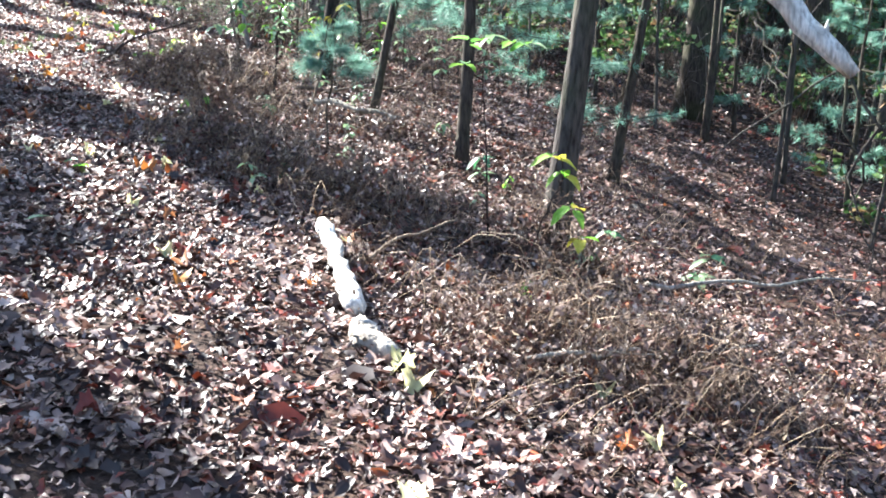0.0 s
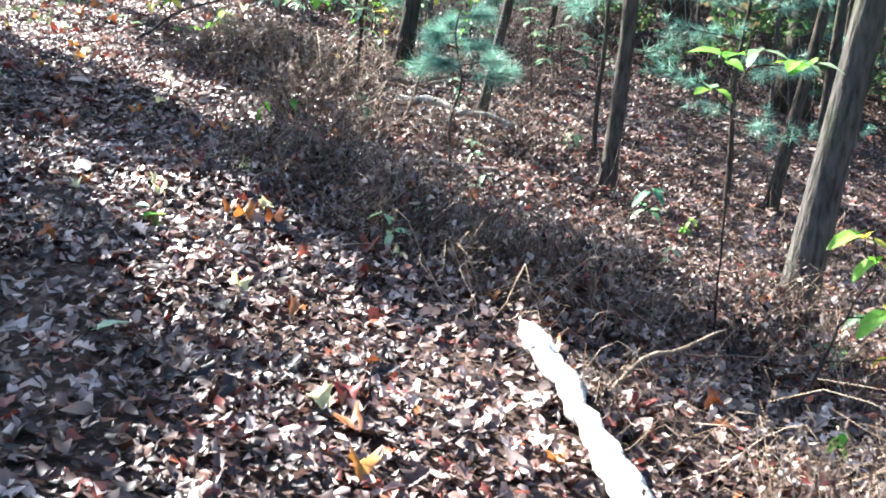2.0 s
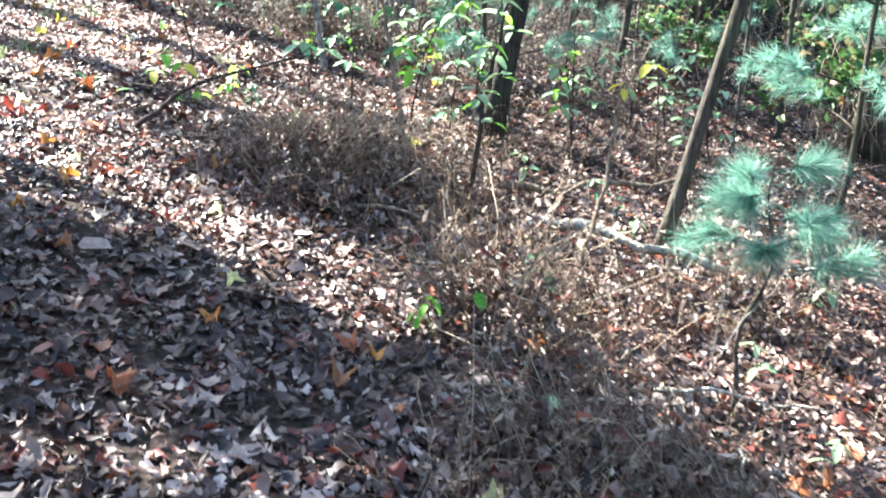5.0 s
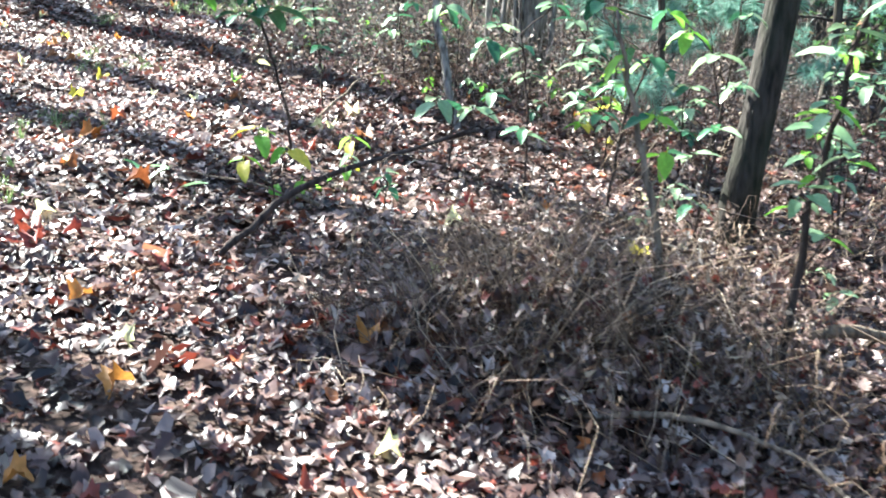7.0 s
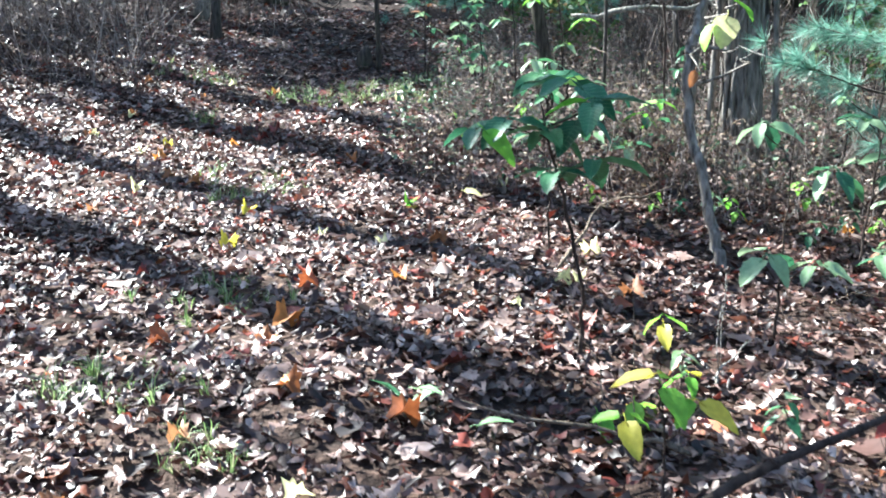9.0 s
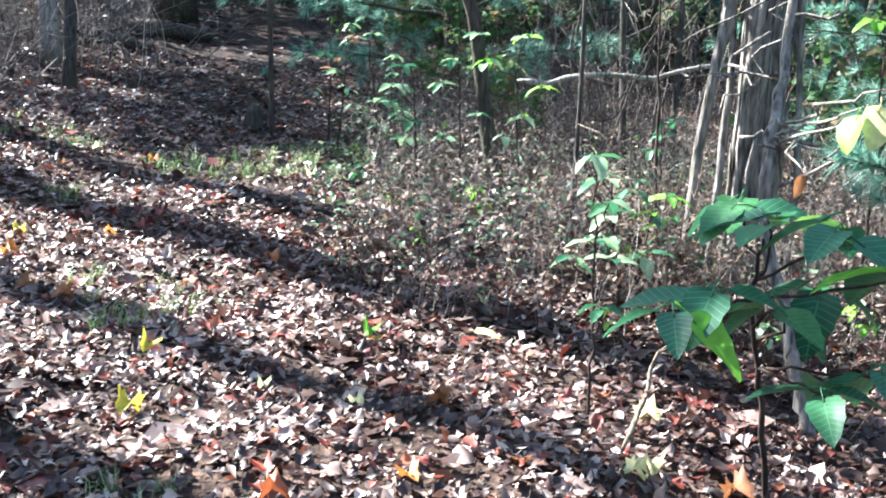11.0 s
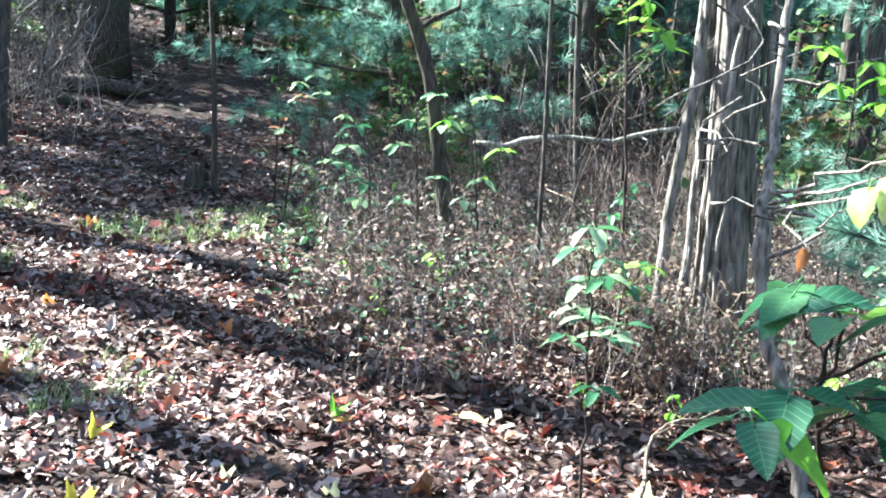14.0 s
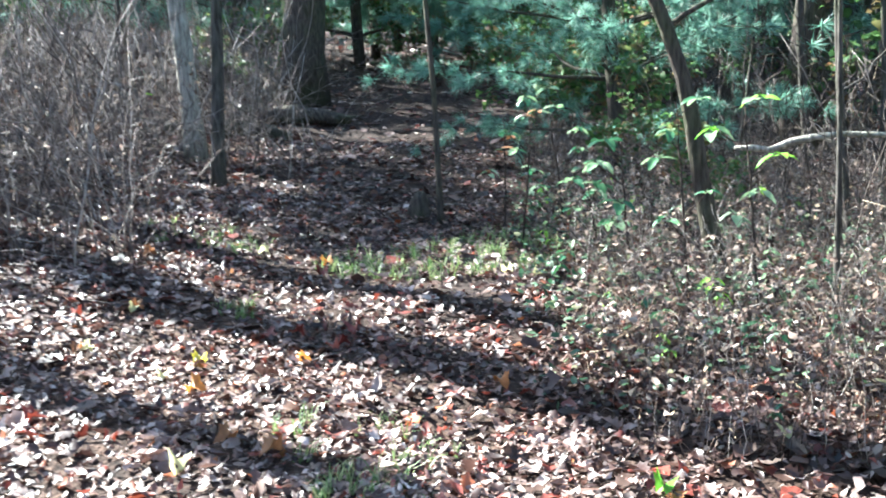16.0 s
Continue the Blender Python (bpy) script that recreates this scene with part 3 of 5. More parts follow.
# ---- brush, canes and grass ----
def arc_shapes(kind, r):
    out = []
    for k in range(10):
        a = r.uniform(0, 6.3)
        if kind == "fern":
            reach, up = r.uniform(0.35, 0.95), r.uniform(0.3, 0.75)
            t = np.linspace(0, 1, 6)
            P = np.stack([reach * t * math.cos(a) + 0.12 * np.sin(4 * t + a), reach * t * math.sin(a) + 0.12 * np.cos(3 * t + a), up * np.sin(t * r.uniform(2.0, 3.1)) - 0.05], -1)
            P += r.normal(0, 0.03, P.shape)
            bits = [tube(P, np.linspace(0.0045, 0.0018, 6), 3)]
            for m in (1, 2, 3, 4, 5, 5, 4, 3):
                d, w = r.normal(0, 1, 3) * 0.055, r.normal(0, 1, 3) * 0.011
                c = P[m] + r.normal(0, 0.03, 3)
                bits.append((np.stack([c, c + d * 0.5 + w, c + d + (0, 0, 0.03), c + d * 0.5 - w]), np.array([[0, 1, 2, 3]])))
            out.append(joined(bits))
        elif kind == "cane":
            t = np.linspace(0, 1, 8)
            P = np.stack([0.1 * t * math.cos(a) + 0.22 * t ** 3 * math.cos(a + 1), 0.1 * t * math.sin(a) + 0.22 * t ** 3 * math.sin(a + 1), t - 0.03], -1)
            P += r.normal(0, 0.012, P.shape)
            bits = [tube(P, np.linspace(0.004, 0.0014, 8), 3)]
            for m in (3, 4, 5, 6):
                b = r.uniform(0, 6.3)
                e = P[m] + np.array([math.cos(b) * 0.13, math.sin(b) * 0.13, r.uniform(0.02, 0.2)])
                bits.append(tube(np.stack([P[m], (P[m] + e) / 2 + r.normal(0, 0.01, 3), e]), [0.0028, 0.002, 0.0012], 3))
            out.append(joined(bits))
        elif kind == "straw":
            bits = []
            for m in range(6):
                b, reach, up = a + r.normal(0, 0.9), r.uniform(0.35, 1.0), r.uniform(0.15, 0.6)
                t = np.linspace(0, 1, 6)
                o = r.normal(0, 0.12, 3) * (1, 1, 0.1)
                P = o + np.stack([reach * t * math.cos(b) + 0.1 * np.sin(5 * t + b), reach * t * math.sin(b) + 0.1 * np.cos(4 * t + m), up * np.sin(t * r.uniform(2.2, 3.3))], -1)
                bits.append(tube(P + r.normal(0, 0.02, P.shape), np.linspace(0.0032, 0.0012, 6), 3))
            out.append(joined(bits))
        else:
            bits_v, bits_f = [], []
            for m in range(9):
                b, ln = r.uniform(0, 6.3), r.uniform(0.5, 1.0)
                c, d = np.array([math.cos(b), math.sin(b), 0]), np.array([-math.sin(b), math.cos(b), 0])
                o = r.normal(0, 0.06, 3) * (1, 1, 0)
                v = [o - d * 0.02, o + d * 0.02, o + c * 0.25 * ln + [0, 0, 0.6 * ln] + d * 0.014, o + c * 0.25 * ln + [0, 0, 0.6 * ln] - d * 0.014,
                     o + c * 0.65 * ln + [0, 0, 0.75 * ln] + d * 0.003, o + c * 0.65 * ln + [0, 0, 0.75 * ln] - d * 0.003]
                bits_v += v
                bits_f += [[6 * m, 6 * m + 1, 6 * m + 2, 6 * m + 3], [6 * m + 3, 6 * m + 2, 6 * m + 4, 6 * m + 5]]
            out.append((np.array(bits_v), np.array(bits_f)))
    return out


def thicket(name, kind, x, y, size, mat, label, category, seed, tilt=0.25, lift=None, at=None):
    """Stalks of one kind at the places x, y as one mesh."""
    r = np.random.default_rng(seed)
    shapes = arc_shapes(kind, r)
    which = r.integers(0, len(shapes), len(x))
    o = np.zeros(3) if at is None else np.array(at)
    pieces = []
    for k, (V0, F0) in enumerate(shapes):
        m = which == k
        n = int(m.sum())
        if not n:
            continue
        z = land(x[m], y[m]) + (0 if lift is None else lift[m])
        rot = turns(r.uniform(0, 6.3, n), np.abs(r.normal(0, tilt, n)), r.uniform(0, 6.3, n))
        pieces.append(scatter(V0, F0, np.stack([x[m], y[m], z], -1) - o, rot, np.broadcast_to(size, (len(x),))[m] * r.uniform(0.6, 1.3, n)))
    me = mesh_of(name, *joined(pieces), mat)
    return me if at is not None else single(name, me, (0, 0, 0), label, category, kind="stuff")


def patch(n, x, y, rx, ry, r=rng, even=0.5):
    a, d = r.uniform(0, 6.3, n), r.uniform(0, 1, n) ** even
    return x + rx * d * np.cos(a), y + ry * d * np.sin(a)


def dead_bush(x, y, rx, ry, high, n, seed, label):
    """A sunken heap of dry fronds with crumpled leaves caught all through it."""
    r = np.random.default_rng(seed)
    at = (x, y, H(x, y))
    base = thing("dead_bush", at, label, "bush", "dead bushes on the slope")
    px, py = patch(int(0.4 * n), x, y, rx, ry, r, 0.75)
    u = np.hypot((px - x) / rx, (py - y) / ry)
    part("dry_fronds", thicket("dry_fronds", "fern", px, py, high, BRUSH, "", "", seed, 0.6, 0.5 * high * np.clip(1 - u * u, 0, 1), at), base)
    sx, sy = patch(n // 7, x, y, rx * 1.1, ry * 1.2, r, 0.7)
    u = np.hypot((sx - x) / rx, (sy - y) / ry)
    part("straw", thicket("straw", "straw", sx, sy, high * 1.5, STRAW, "", "", seed + 50, 0.5, 0.45 * high * np.clip(1 - u * u, 0, 1), at), base, "golden brown dry strands")
    qx, qy = patch(n * 3, x, y, rx * 1.3, ry * 1.3, r, 0.65)
    u = np.hypot((qx - x) / rx, (qy - y) / ry)
    z = land(qx, qy) + r.uniform(0.0, 1.0, len(qx)) * high * 0.85 * np.clip(1 - u * u, 0.08, 1) + 0.01
    rot = turns(r.uniform(0, 6.3, len(qx)), np.abs(r.normal(0, 0.8, len(qx))), r.uniform(0, 6.3, len(qx)))
    V0, F0 = fan(oval_outline(6, 0.28), 1.2)
    part("crumpled_leaves", mesh_of("crumpled_leaves", *scatter(V0, F0, np.stack([qx, qy, z], -1) - np.array(at), rot, 0.055 * r.uniform(0.5, 1.3, len(qx))), LITTER), base)


dead_bush(-3.8, 12.4, 0.75, 0.6, 0.36, 900, 201, "mound of dry brown fern brush on the slope")
dead_bush(-2.72, 10.95, 0.3, 0.3, 0.48, 170, 202, "dark clump of dry brush with one green leaf")
dead_bush(-2.25, 9.85, 0.55, 0.4, 0.36, 240, 203, "dark matted heap of dry brush in shade")
dead_bush(-1.55, 9.55, 0.6, 0.4, 0.36, 240, 204, "dark matted heap of dry brush in shade")
dead_bush(-0.9, 9.3, 0.6, 0.45, 0.34, 220, 205, "brown matted heap of dry brush in shade")
dead_bush(0.62, 7.75, 0.55, 0.45, 0.36, 330, 206, "golden brown tangle of dry fern brush")
dead_bush(1.25, 7.95, 0.5, 0.5, 0.36, 280, 207, "golden brown tangle of dry fern brush")
dead_bush(-0.42, 8.02, 0.13, 0.1, 0.16, 60, 208, "small tangle of dry brush over the pale log")
dead_bush(0.15, 9.6, 0.5, 0.4, 0.36, 190, 209, "dry brush round the foot of a slender tree")
dead_bush(-2.1, 11.6, 0.3, 0.22, 0.26, 80, 210, "low heap of dry brown brush")
dead_bush(-1.55, 12.15, 0.28, 0.2, 0.3, 70, 211, "low heap of dry brown brush")
dead_bush(-3.3, 13.05, 0.4, 0.35, 0.34, 130, 212, "dry brush round a thin leafy stem")
dead_bush(-6.75, 17.25, 0.3, 0.25, 0.3, 80, 213, "low dark clump of dry weeds beside the path")
dead_bush(-5.35, 16.9, 0.5, 0.35, 0.38, 150, 214, "low dark clump of dry weeds")

bx, by = rng.uniform(-4, 4.5, 520), rng.uniform(7.2, 17, 520)
bs = bx - way_side(by)
ok = (bs > 2.3) & (bs < 8)
ok &= rng.uniform(0, 1, 520) < clumped(0.6 * bx, 0.6 * by) ** 2
thicket("slope_brush", "fern", bx[ok], by[ok], 0.27, BRUSH, "low dry brown brush covering the slope", "brush", 220, 0.5)
sx, sy = rng.uniform(-4.5, 4.5, 800), rng.uniform(6.6, 16, 800)
ss = sx - way_side(sy)
ok = (ss > 2.2) & (ss < 7.5) & (rng.uniform(0, 1, 800) < clumped(0.7 * sx + 3, 0.7 * sy) ** 2.5)
thicket("dead_fern_straw", "straw", sx[ok], sy[ok], 0.52, STRAW, "thin golden brown strands of dead fern tangled over the slope", "brush", 226, 0.35)
bx, by = rng.uniform(-7.8, -2.5, 4200), rng.uniform(16.2, 24, 4200)
bs = bx - way_side(by)
ok = bs > 1.2
thicket("weed_stalks", "cane", bx[ok], by[ok], 0.46, BRAMBLE, "dry grey-brown weed stalks in the undergrowth", "weeds", 221, 0.3)
thicket("weed_brush", "fern", bx[ok][::2], by[ok][::2], 0.3, BRUSH, "matted dry brush in the undergrowth", "brush", 222, 0.5)
bx, by = rng.uniform(-18, -8.9, 6500), rng.uniform(18.2, 31, 6500)
bs = bx - way_side(by)
ok = (bs < np.where(by > 21.5, -0.75, -1.3)) & (bs > -7) & ~((by > 23) & (bs > -1.5)) & ~((np.abs(bx - np.interp(by, [18, 22.2], [-9.0, -10.75])) < 0.28) & (by < 22.2))
thicket("bramble_canes", "cane", bx[ok], by[ok], rng.uniform(0.6, 1.5, int(ok.sum())), BRAMBLE, "tall dry grey-brown bramble canes beside the path", "brambles", 223, 0.75)
bx, by = rng.uniform(-8, 12, 3800), rng.uniform(18, 38, 3800)
ok = (bx - way_side(by) > 2.4 + 0.0 * by) & ~((bx > 0.5) & (by < 21))
thicket("undergrowth_canes", "cane", bx[ok], by[ok], 1.3, CANE_DARK, "bare grey twigs of the undergrowth in the wood", "undergrowth", 224, 0.35)

leaf_bed("caught_bramble_flecks", 16000, oval_outline(5, 0.3), 0.9, 0.05, -17, -9.2, 18.2, 29, lambda x, y: np.where((x - way_side(y) < -1.4) & (x - way_side(y) > -7), 0.9, 0.0),
         "small dry leaves caught in the bramble canes", 0.9, BRUSH, 1.0)

# low green leaves among the weeds
leaf_bed("green_ground_cover", 6500, oval_outline(6, 0.3), 0.6, 0.05, -8.2, -4.2, 16.7, 21.5, lambda x, y: np.where((x - way_side(y) > 0.9), clumped(1.4 * x, 1.4 * y) ** 2, 0.0),
         "small green leaves of low plants among dry weeds", 0.5, GROUND_LEAF, 0.3)

# grass tufts
gxs, gys = [], []
for (x, y, rx, ry, n) in ((-6.8, 13.45, 0.28, 0.2, 26), (-6.35, 13.1, 0.16, 0.12, 14), (-7.4, 15.8, 0.22, 0.16, 16), (-7.85, 18.9, 0.75, 0.4, 120), (-8.7, 17.9, 0.16, 0.1, 12),
                         (-7.6, 16.2, 0.4, 0.3, 18), (-6.9, 14.3, 0.35, 0.25, 20), (-7.3, 19.6, 0.7, 0.4, 70), (-1.9, 5.6, 0.6, 0.5, 20), (-9.4, 19.2, 0.5, 0.3, 30), (-4.6, 10.2, 0.5, 0.4, 14)):
    a, b = patch(n, x, y, rx, ry)
    gxs.append(a)
    gys.append(b)
thicket("grass", "tuft", np.concatenate(gxs), np.concatenate(gys), 0.12, GRASS, "thin tufts of pale green grass beside the path", "grass", 225, 0.3)

# dry flecks of leaf caught in the brush
leaf_bed("caught_leaf_flecks", 6000, oval_outline(5, 0.3), 0.8, 0.04, -4.2, 3.5, 7, 16, lambda x, y: np.where((x - way_side(y) > 1.9) & (x - way_side(y) < 6.5), 0.9, 0.0),
         "small crumpled brown leaves caught in dry brush", 0.8, BRUSH, 0.2)
leaf_bed("caught_weed_flecks", 22000, oval_outline(5, 0.3), 0.8, 0.045, -8, -2.5, 16.2, 23, lambda x, y: np.where(x - way_side(y) > 1.2, 0.9, 0.0),
         "small crumpled brown leaves caught in dry weeds", 0.8, BRUSH, 0.42)

# ---- fallen wood ----
def fallen(name, points, radii, mat, label, category, seed=0, twigs=0, sides=9):
    r = np.random.default_rng(seed)
    P = np.asarray(points, float)
    t = np.linspace(0, 1, len(P))
    tt = np.linspace(0, 1, 4 * len(P))
    Q = np.stack([np.interp(tt, t, P[:, k]) for k in range(3)], -1)
    Q[1:-1] += r.normal(0, 0.12 * radii[0], Q[1:-1].shape)
    if radii[0] < 0.04:
        span = np.linalg.norm(Q[-1] - Q[0])
        Q[:, 2] += 0.035 * span * np.abs(np.sin(7 * tt + seed))
        Q[:, 0] += 0.03 * span * np.sin(6 * tt + 2 * seed)
        Q[:, 1] += 0.02 * span * np.sin(11 * tt + seed)
    o = Q[0].copy()
    base = thing(name, tuple(o), label, category)
    R = np.linspace(radii[0], radii[1], len(Q)) * (1 + 0.1 * np.sin(9 * tt + seed)) * np.where(tt > 0.93, 0.55, 1.0) * np.where(tt < 0.04, 0.6, 1.0)
    part("stem", mesh_of("stem", *tube(Q - o, R, sides, 0.1), mat, True), base)
    for k in range(twigs):
        i = r.integers(2, len(Q) - 1)
        d = Q[i] - Q[i - 1]
        d = d / np.linalg.norm(d)
        e = Q[i] + (d * 0.6 + r.normal(0, 0.5, 3) * (1, 1, 0.5)) * r.uniform(0.12, 0.35)
        e[2] = max(e[2], H(e[0], e[1]) + 0.02)
        part("twig", mesh_of("twig", *tube(wavy(Q[i], e, 5, 0.015, seed * 9 + k) - o, np.linspace(radii[1] * 0.7, 0.002, 5), 5), mat, True), base)
    return base


def on(x, y, up=0.0):
    return (x, y, H(x, y) + up)


fallen("fallen_log", [on(-0.16, 7.42, 0.05), on(-0.28, 7.62, 0.065), on(-0.44, 7.88, 0.085), on(-0.58, 8.1, 0.115), on(-0.68, 8.25, 0.135), on(-0.73, 8.33, 0.15)], (0.052, 0.034), LOG_PALE, "pale weathered broken log among fallen leaves", "log", 1, 2)
fallen("fallen_log", [on(-0.1, 7.3, 0.04), on(0.0, 7.14, 0.04), on(0.16, 7.06, 0.05)], (0.06, 0.04), LOG_PALE, "splintered pale end of a weathered log", "log", 3, 3)
dead = fallen("leaning_dead_trunk", [(1.93, 10.67, 0.7), (1.4, 10.73, 1.2), (0.5, 10.8, 2.1), (-0.6, 10.9, 3.1), (-1.4, 11.4, 3.9)], (0.085, 0.05), LOG_PALE, "pale bare dead trunk hung up across the slope", "dead tree", 4, 3)
for e, r0 in (((0.98, 10.3, 0.05), 0.007), ((2.15, 10.6, -0.72), 0.014), ((2.3, 10.9, -0.8), 0.012)):
    part("branch", mesh_of("branch", *tube(wavy((-0.05, 0.0, 0.06), np.array(e) - np.array(dead.location), 9, 0.06, int(1000 * r0)), np.linspace(r0, 0.004, 9), 6), BARK, True), dead)
fallen("broken_branch", [(-6.1, 19.1, 0.95), (-5.5, 19.05, 1.02), (-4.72, 18.98, 1.12)], (0.02, 0.014), BARK_PALE, "pale broken branch hanging level in the undergrowth", "branch", 5, 3)
fallen("fallen_branch", [on(-2.75, 12.6, 0.05), on(-2.2, 12.45, 0.07), on(-1.75, 12.5, 0.06)], (0.03, 0.018), BARK_PALE, "pale fallen branch on the leaf litter", "branch", 6, 4)
fallen("fallen_branch", [on(-3.1, 12.9, 0.04), on(-2.6, 13.2, 0.12), on(-2.0, 13.5, 0.3)], (0.022, 0.01), TWIG, "thin bare fallen branch on the slope", "branch", 7, 4)
fallen("fallen_branch", [on(-0.4, 8.1, 0.02), on(-0.3, 8.35, 0.16), on(-0.05, 8.55, 0.3)], (0.012, 0.005), TWIG, "forked dry twig beside the pale log", "branch", 8, 5)
fallen("fallen_branch", [on(0.9, 9.4, 0.12), on(1.5, 9.9, 0.2), on(2.3, 10.6, 0.42)], (0.014, 0.006), BARK_PALE, "thin pale branch arching over dry brush", "branch", 9, 4)
fallen("fallen_branch", [on(0.6, 7.3, 0.1), on(1.0, 7.7, 0.15), on(1.5, 8.3, 0.22)], (0.012, 0.006), BARK_PALE, "thin pale branch lying on dry brush", "branch", 10, 4)
fallen("fallen_branch", [on(-5.12, 12.7, 0.03), on(-4.95, 12.85, 0.2), on(-4.6, 13.05, 0.4), on(-4.2, 13.15, 0.5)], (0.016, 0.006), STEM_DARK, "dark bent stick rising from dry brush", "branch", 11, 4)
fallen("fallen_branch", [on(-3.75, 12.0, 0.04), on(-3.3, 11.9, 0.14), on(-2.95, 11.7, 0.05)], (0.01, 0.005), TWIG, "thin arched dry twig over leaf litter", "branch", 12, 2)
fallen("fallen_branch", [on(-5.65, 15.0, 0.04), on(-5.5, 15.4, 0.2), on(-5.2, 15.7, 0.3)], (0.009, 0.004), TWIG, "thin dry twigs beside the path", "branch", 13, 4)
kinds = [fallen("stick", [(0.0, 0.0, 0.0), (0.25, 0.03, 0.02), (0.5 + 0.15 * k, 0.0, 0.01 * k)], (0.008 + 0.002 * k, 0.004), (TWIG, BARK_PALE, STEM_DARK, TWIG)[k],
                "thin dry stick lying on leaf litter", "stick", 60 + k, 2, 6) for k in range(4)]
for k, o in enumerate(kinds):
    o.location = on(-1.0 - 1.1 * k, 9.9 + 0.9 * k, 0.035)
    o["group"] = "sticks on the forest floor"
for k in range(48):
    y = rng.uniform(6.5, 20)
    x = float(way_side(y)) + rng.uniform(1.3, 6.0)
    copy_thing(kinds[k % 4], pose(x, y, H(x, y) + 0.04, rng.uniform(-9, 9), rng.uniform(-14, 6), rng.uniform(0, 360)) @ Matrix.Scale(rng.uniform(0.35, 0.75), 4))

fallen("fallen_log", [on(-11.7, 24.4, 0.08), on(-10.9, 24.9, 0.1), on(-10.1, 25.2, 0.08)], (0.12, 0.08), BARK_DARK, "dark rotting log beside the climbing path", "log", 14, 2, 11)
fallen("fallen_log", [on(-11.6, 23.3, 0.05), on(-10.9, 23.5, 0.07), on(-10.4, 23.9, 0.05)], (0.11, 0.08), BARK_DARK, "dark rotting log among brambles", "log", 15, 3, 11)
stump = thing("stump", on(-8.3, 20.55), "small dark broken stump at the edge of the path", "stump")
part("wood", mesh_of("stump_wood", *tube([(0, 0, -0.05), (0.0, 0.01, 0.06), (0.01, 0.0, 0.14), (0.03, 0.0, 0.2)], [0.1, 0.08, 0.065, 0.03], 11, 0.16), BARK_DARK, True), stump)

# ---- leaves and saplings ----
BLADES = {}
for nm, mt in (("green", GREEN), ("lime", LIME), ("pale", PALE), ("yellow", YELLOW), ("red", RED), ("cream", CREAM), ("brown", BROWN), ("orange", ORANGE)):
    BLADES[nm] = blade_mesh("leaf_" + nm, mt, 0.16, 0.088, 0.22, 0.18, 0.05)
BROAD = {nm: blade_mesh("broad_leaf_" + nm, mt, 0.15, 0.135, 0.3, 0.12, 0.04) for nm, mt in (("lime", LIME), ("cream", CREAM))}
STARS = {nm: star_mesh("star_" + nm, mt, 0.15, 0.3) for nm, mt in (("lime", LIME), ("pale", PALE), ("orange", ORANGE), ("red", RED), ("cream", CREAM), ("yellow", YELLOW), ("brown", BROWN))}


def add_leaf(parent, me, at, yaw, droop, size):
    o = parent.location
    part("leaf", me, parent, "", pose(at[0] - o.x, at[1] - o.y, at[2] - o.z, -droop, random.uniform(-18, 18), yaw) @ Matrix.Scale(size, 4))


def whorl(parent, at, n, colours, size, r, droop=22.0):
    a0 = r.uniform(0, 360)
    for k in range(n):
        a = a0 + 360 * k / n + r.uniform(-18, 18)
        c = colours[int(r.integers(0, len(colours)))]
        off = 0.03 * size
        add_leaf(parent, BLADES[c], (at[0] - off * math.sin(radians(a)), at[1] + off * math.cos(radians(a)), at[2] + r.uniform(-0.01, 0.02)), a, droop + r.uniform(-22, 22), size * r.uniform(0.7, 1.15))


def sapling(points, r0, tips, label, mat=STEM_DARK, seed=0, size=1.0, colours=("green",), name="sapling", per=4, droop=22.0):
    """A stem through the given points, with a shoot to each tip that ends in a spray of leaves."""
    r = np.random.default_rng(seed)
    P = np.asarray(points, float)
    t, tt = np.linspace(0, 1, len(P)), np.linspace(0, 1, 5 * len(P))
    Q = np.stack([np.interp(tt, t, P[:, k]) for k in range(3)], -1)
    Q[1:] += r.normal(0, 0.18 * r0 + 0.002, Q[1:].shape)
    o = P[0]
    base = thing(name, tuple(o), label, "sapling")
    part("stem", mesh_of("stem", *tube(Q - o, np.linspace(r0, r0 * 0.3, len(Q)), 7, 0.04), mat, True), base)
    for k, tip in enumerate(tips):
        tip = np.asarray(tip[:3], float)
        i = int(np.argmin(np.linalg.norm(Q - (tip - (0, 0, 0.12)), axis=1)))
        if np.linalg.norm(Q[i] - tip) > 0.03:
            part("shoot", mesh_of("shoot", *tube(wavy(Q[i] - o, tip - o, 6, 0.01, seed * 13 + k), np.linspace(max(0.0035, r0 * 0.3), 0.0025, 6), 5), mat, True), base)
        whorl(base, tip, per, colours, size, r, droop)
    return base


# the broad-leaved sapling that the path passes closest
sapling([on(-5.42, 14.1, -0.02), (-5.4, 14.05, 0.4), (-5.46, 13.95, 0.8), (-5.52, 13.9, 1.02), (-5.5, 13.9, 1.14)], 0.009,
        [(-5.49, 13.88, 1.17), (-5.41, 13.75, 1.18), (-5.34, 13.66, 1.13), (-5.6, 13.77, 1.05), (-5.68, 13.68, 1.05), (-5.5, 13.8, 1.03), (-5.4, 13.87, 1.05), (-5.44, 13.64, 0.94), (-5.34, 13.7, 0.95), (-5.53, 14.0, 1.16)],
        "young dogwood sapling with broad ribbed green leaves", STEM_DARK, 301, 0.84, ("green",) * 11 + ("lime",), per=4, droop=16)
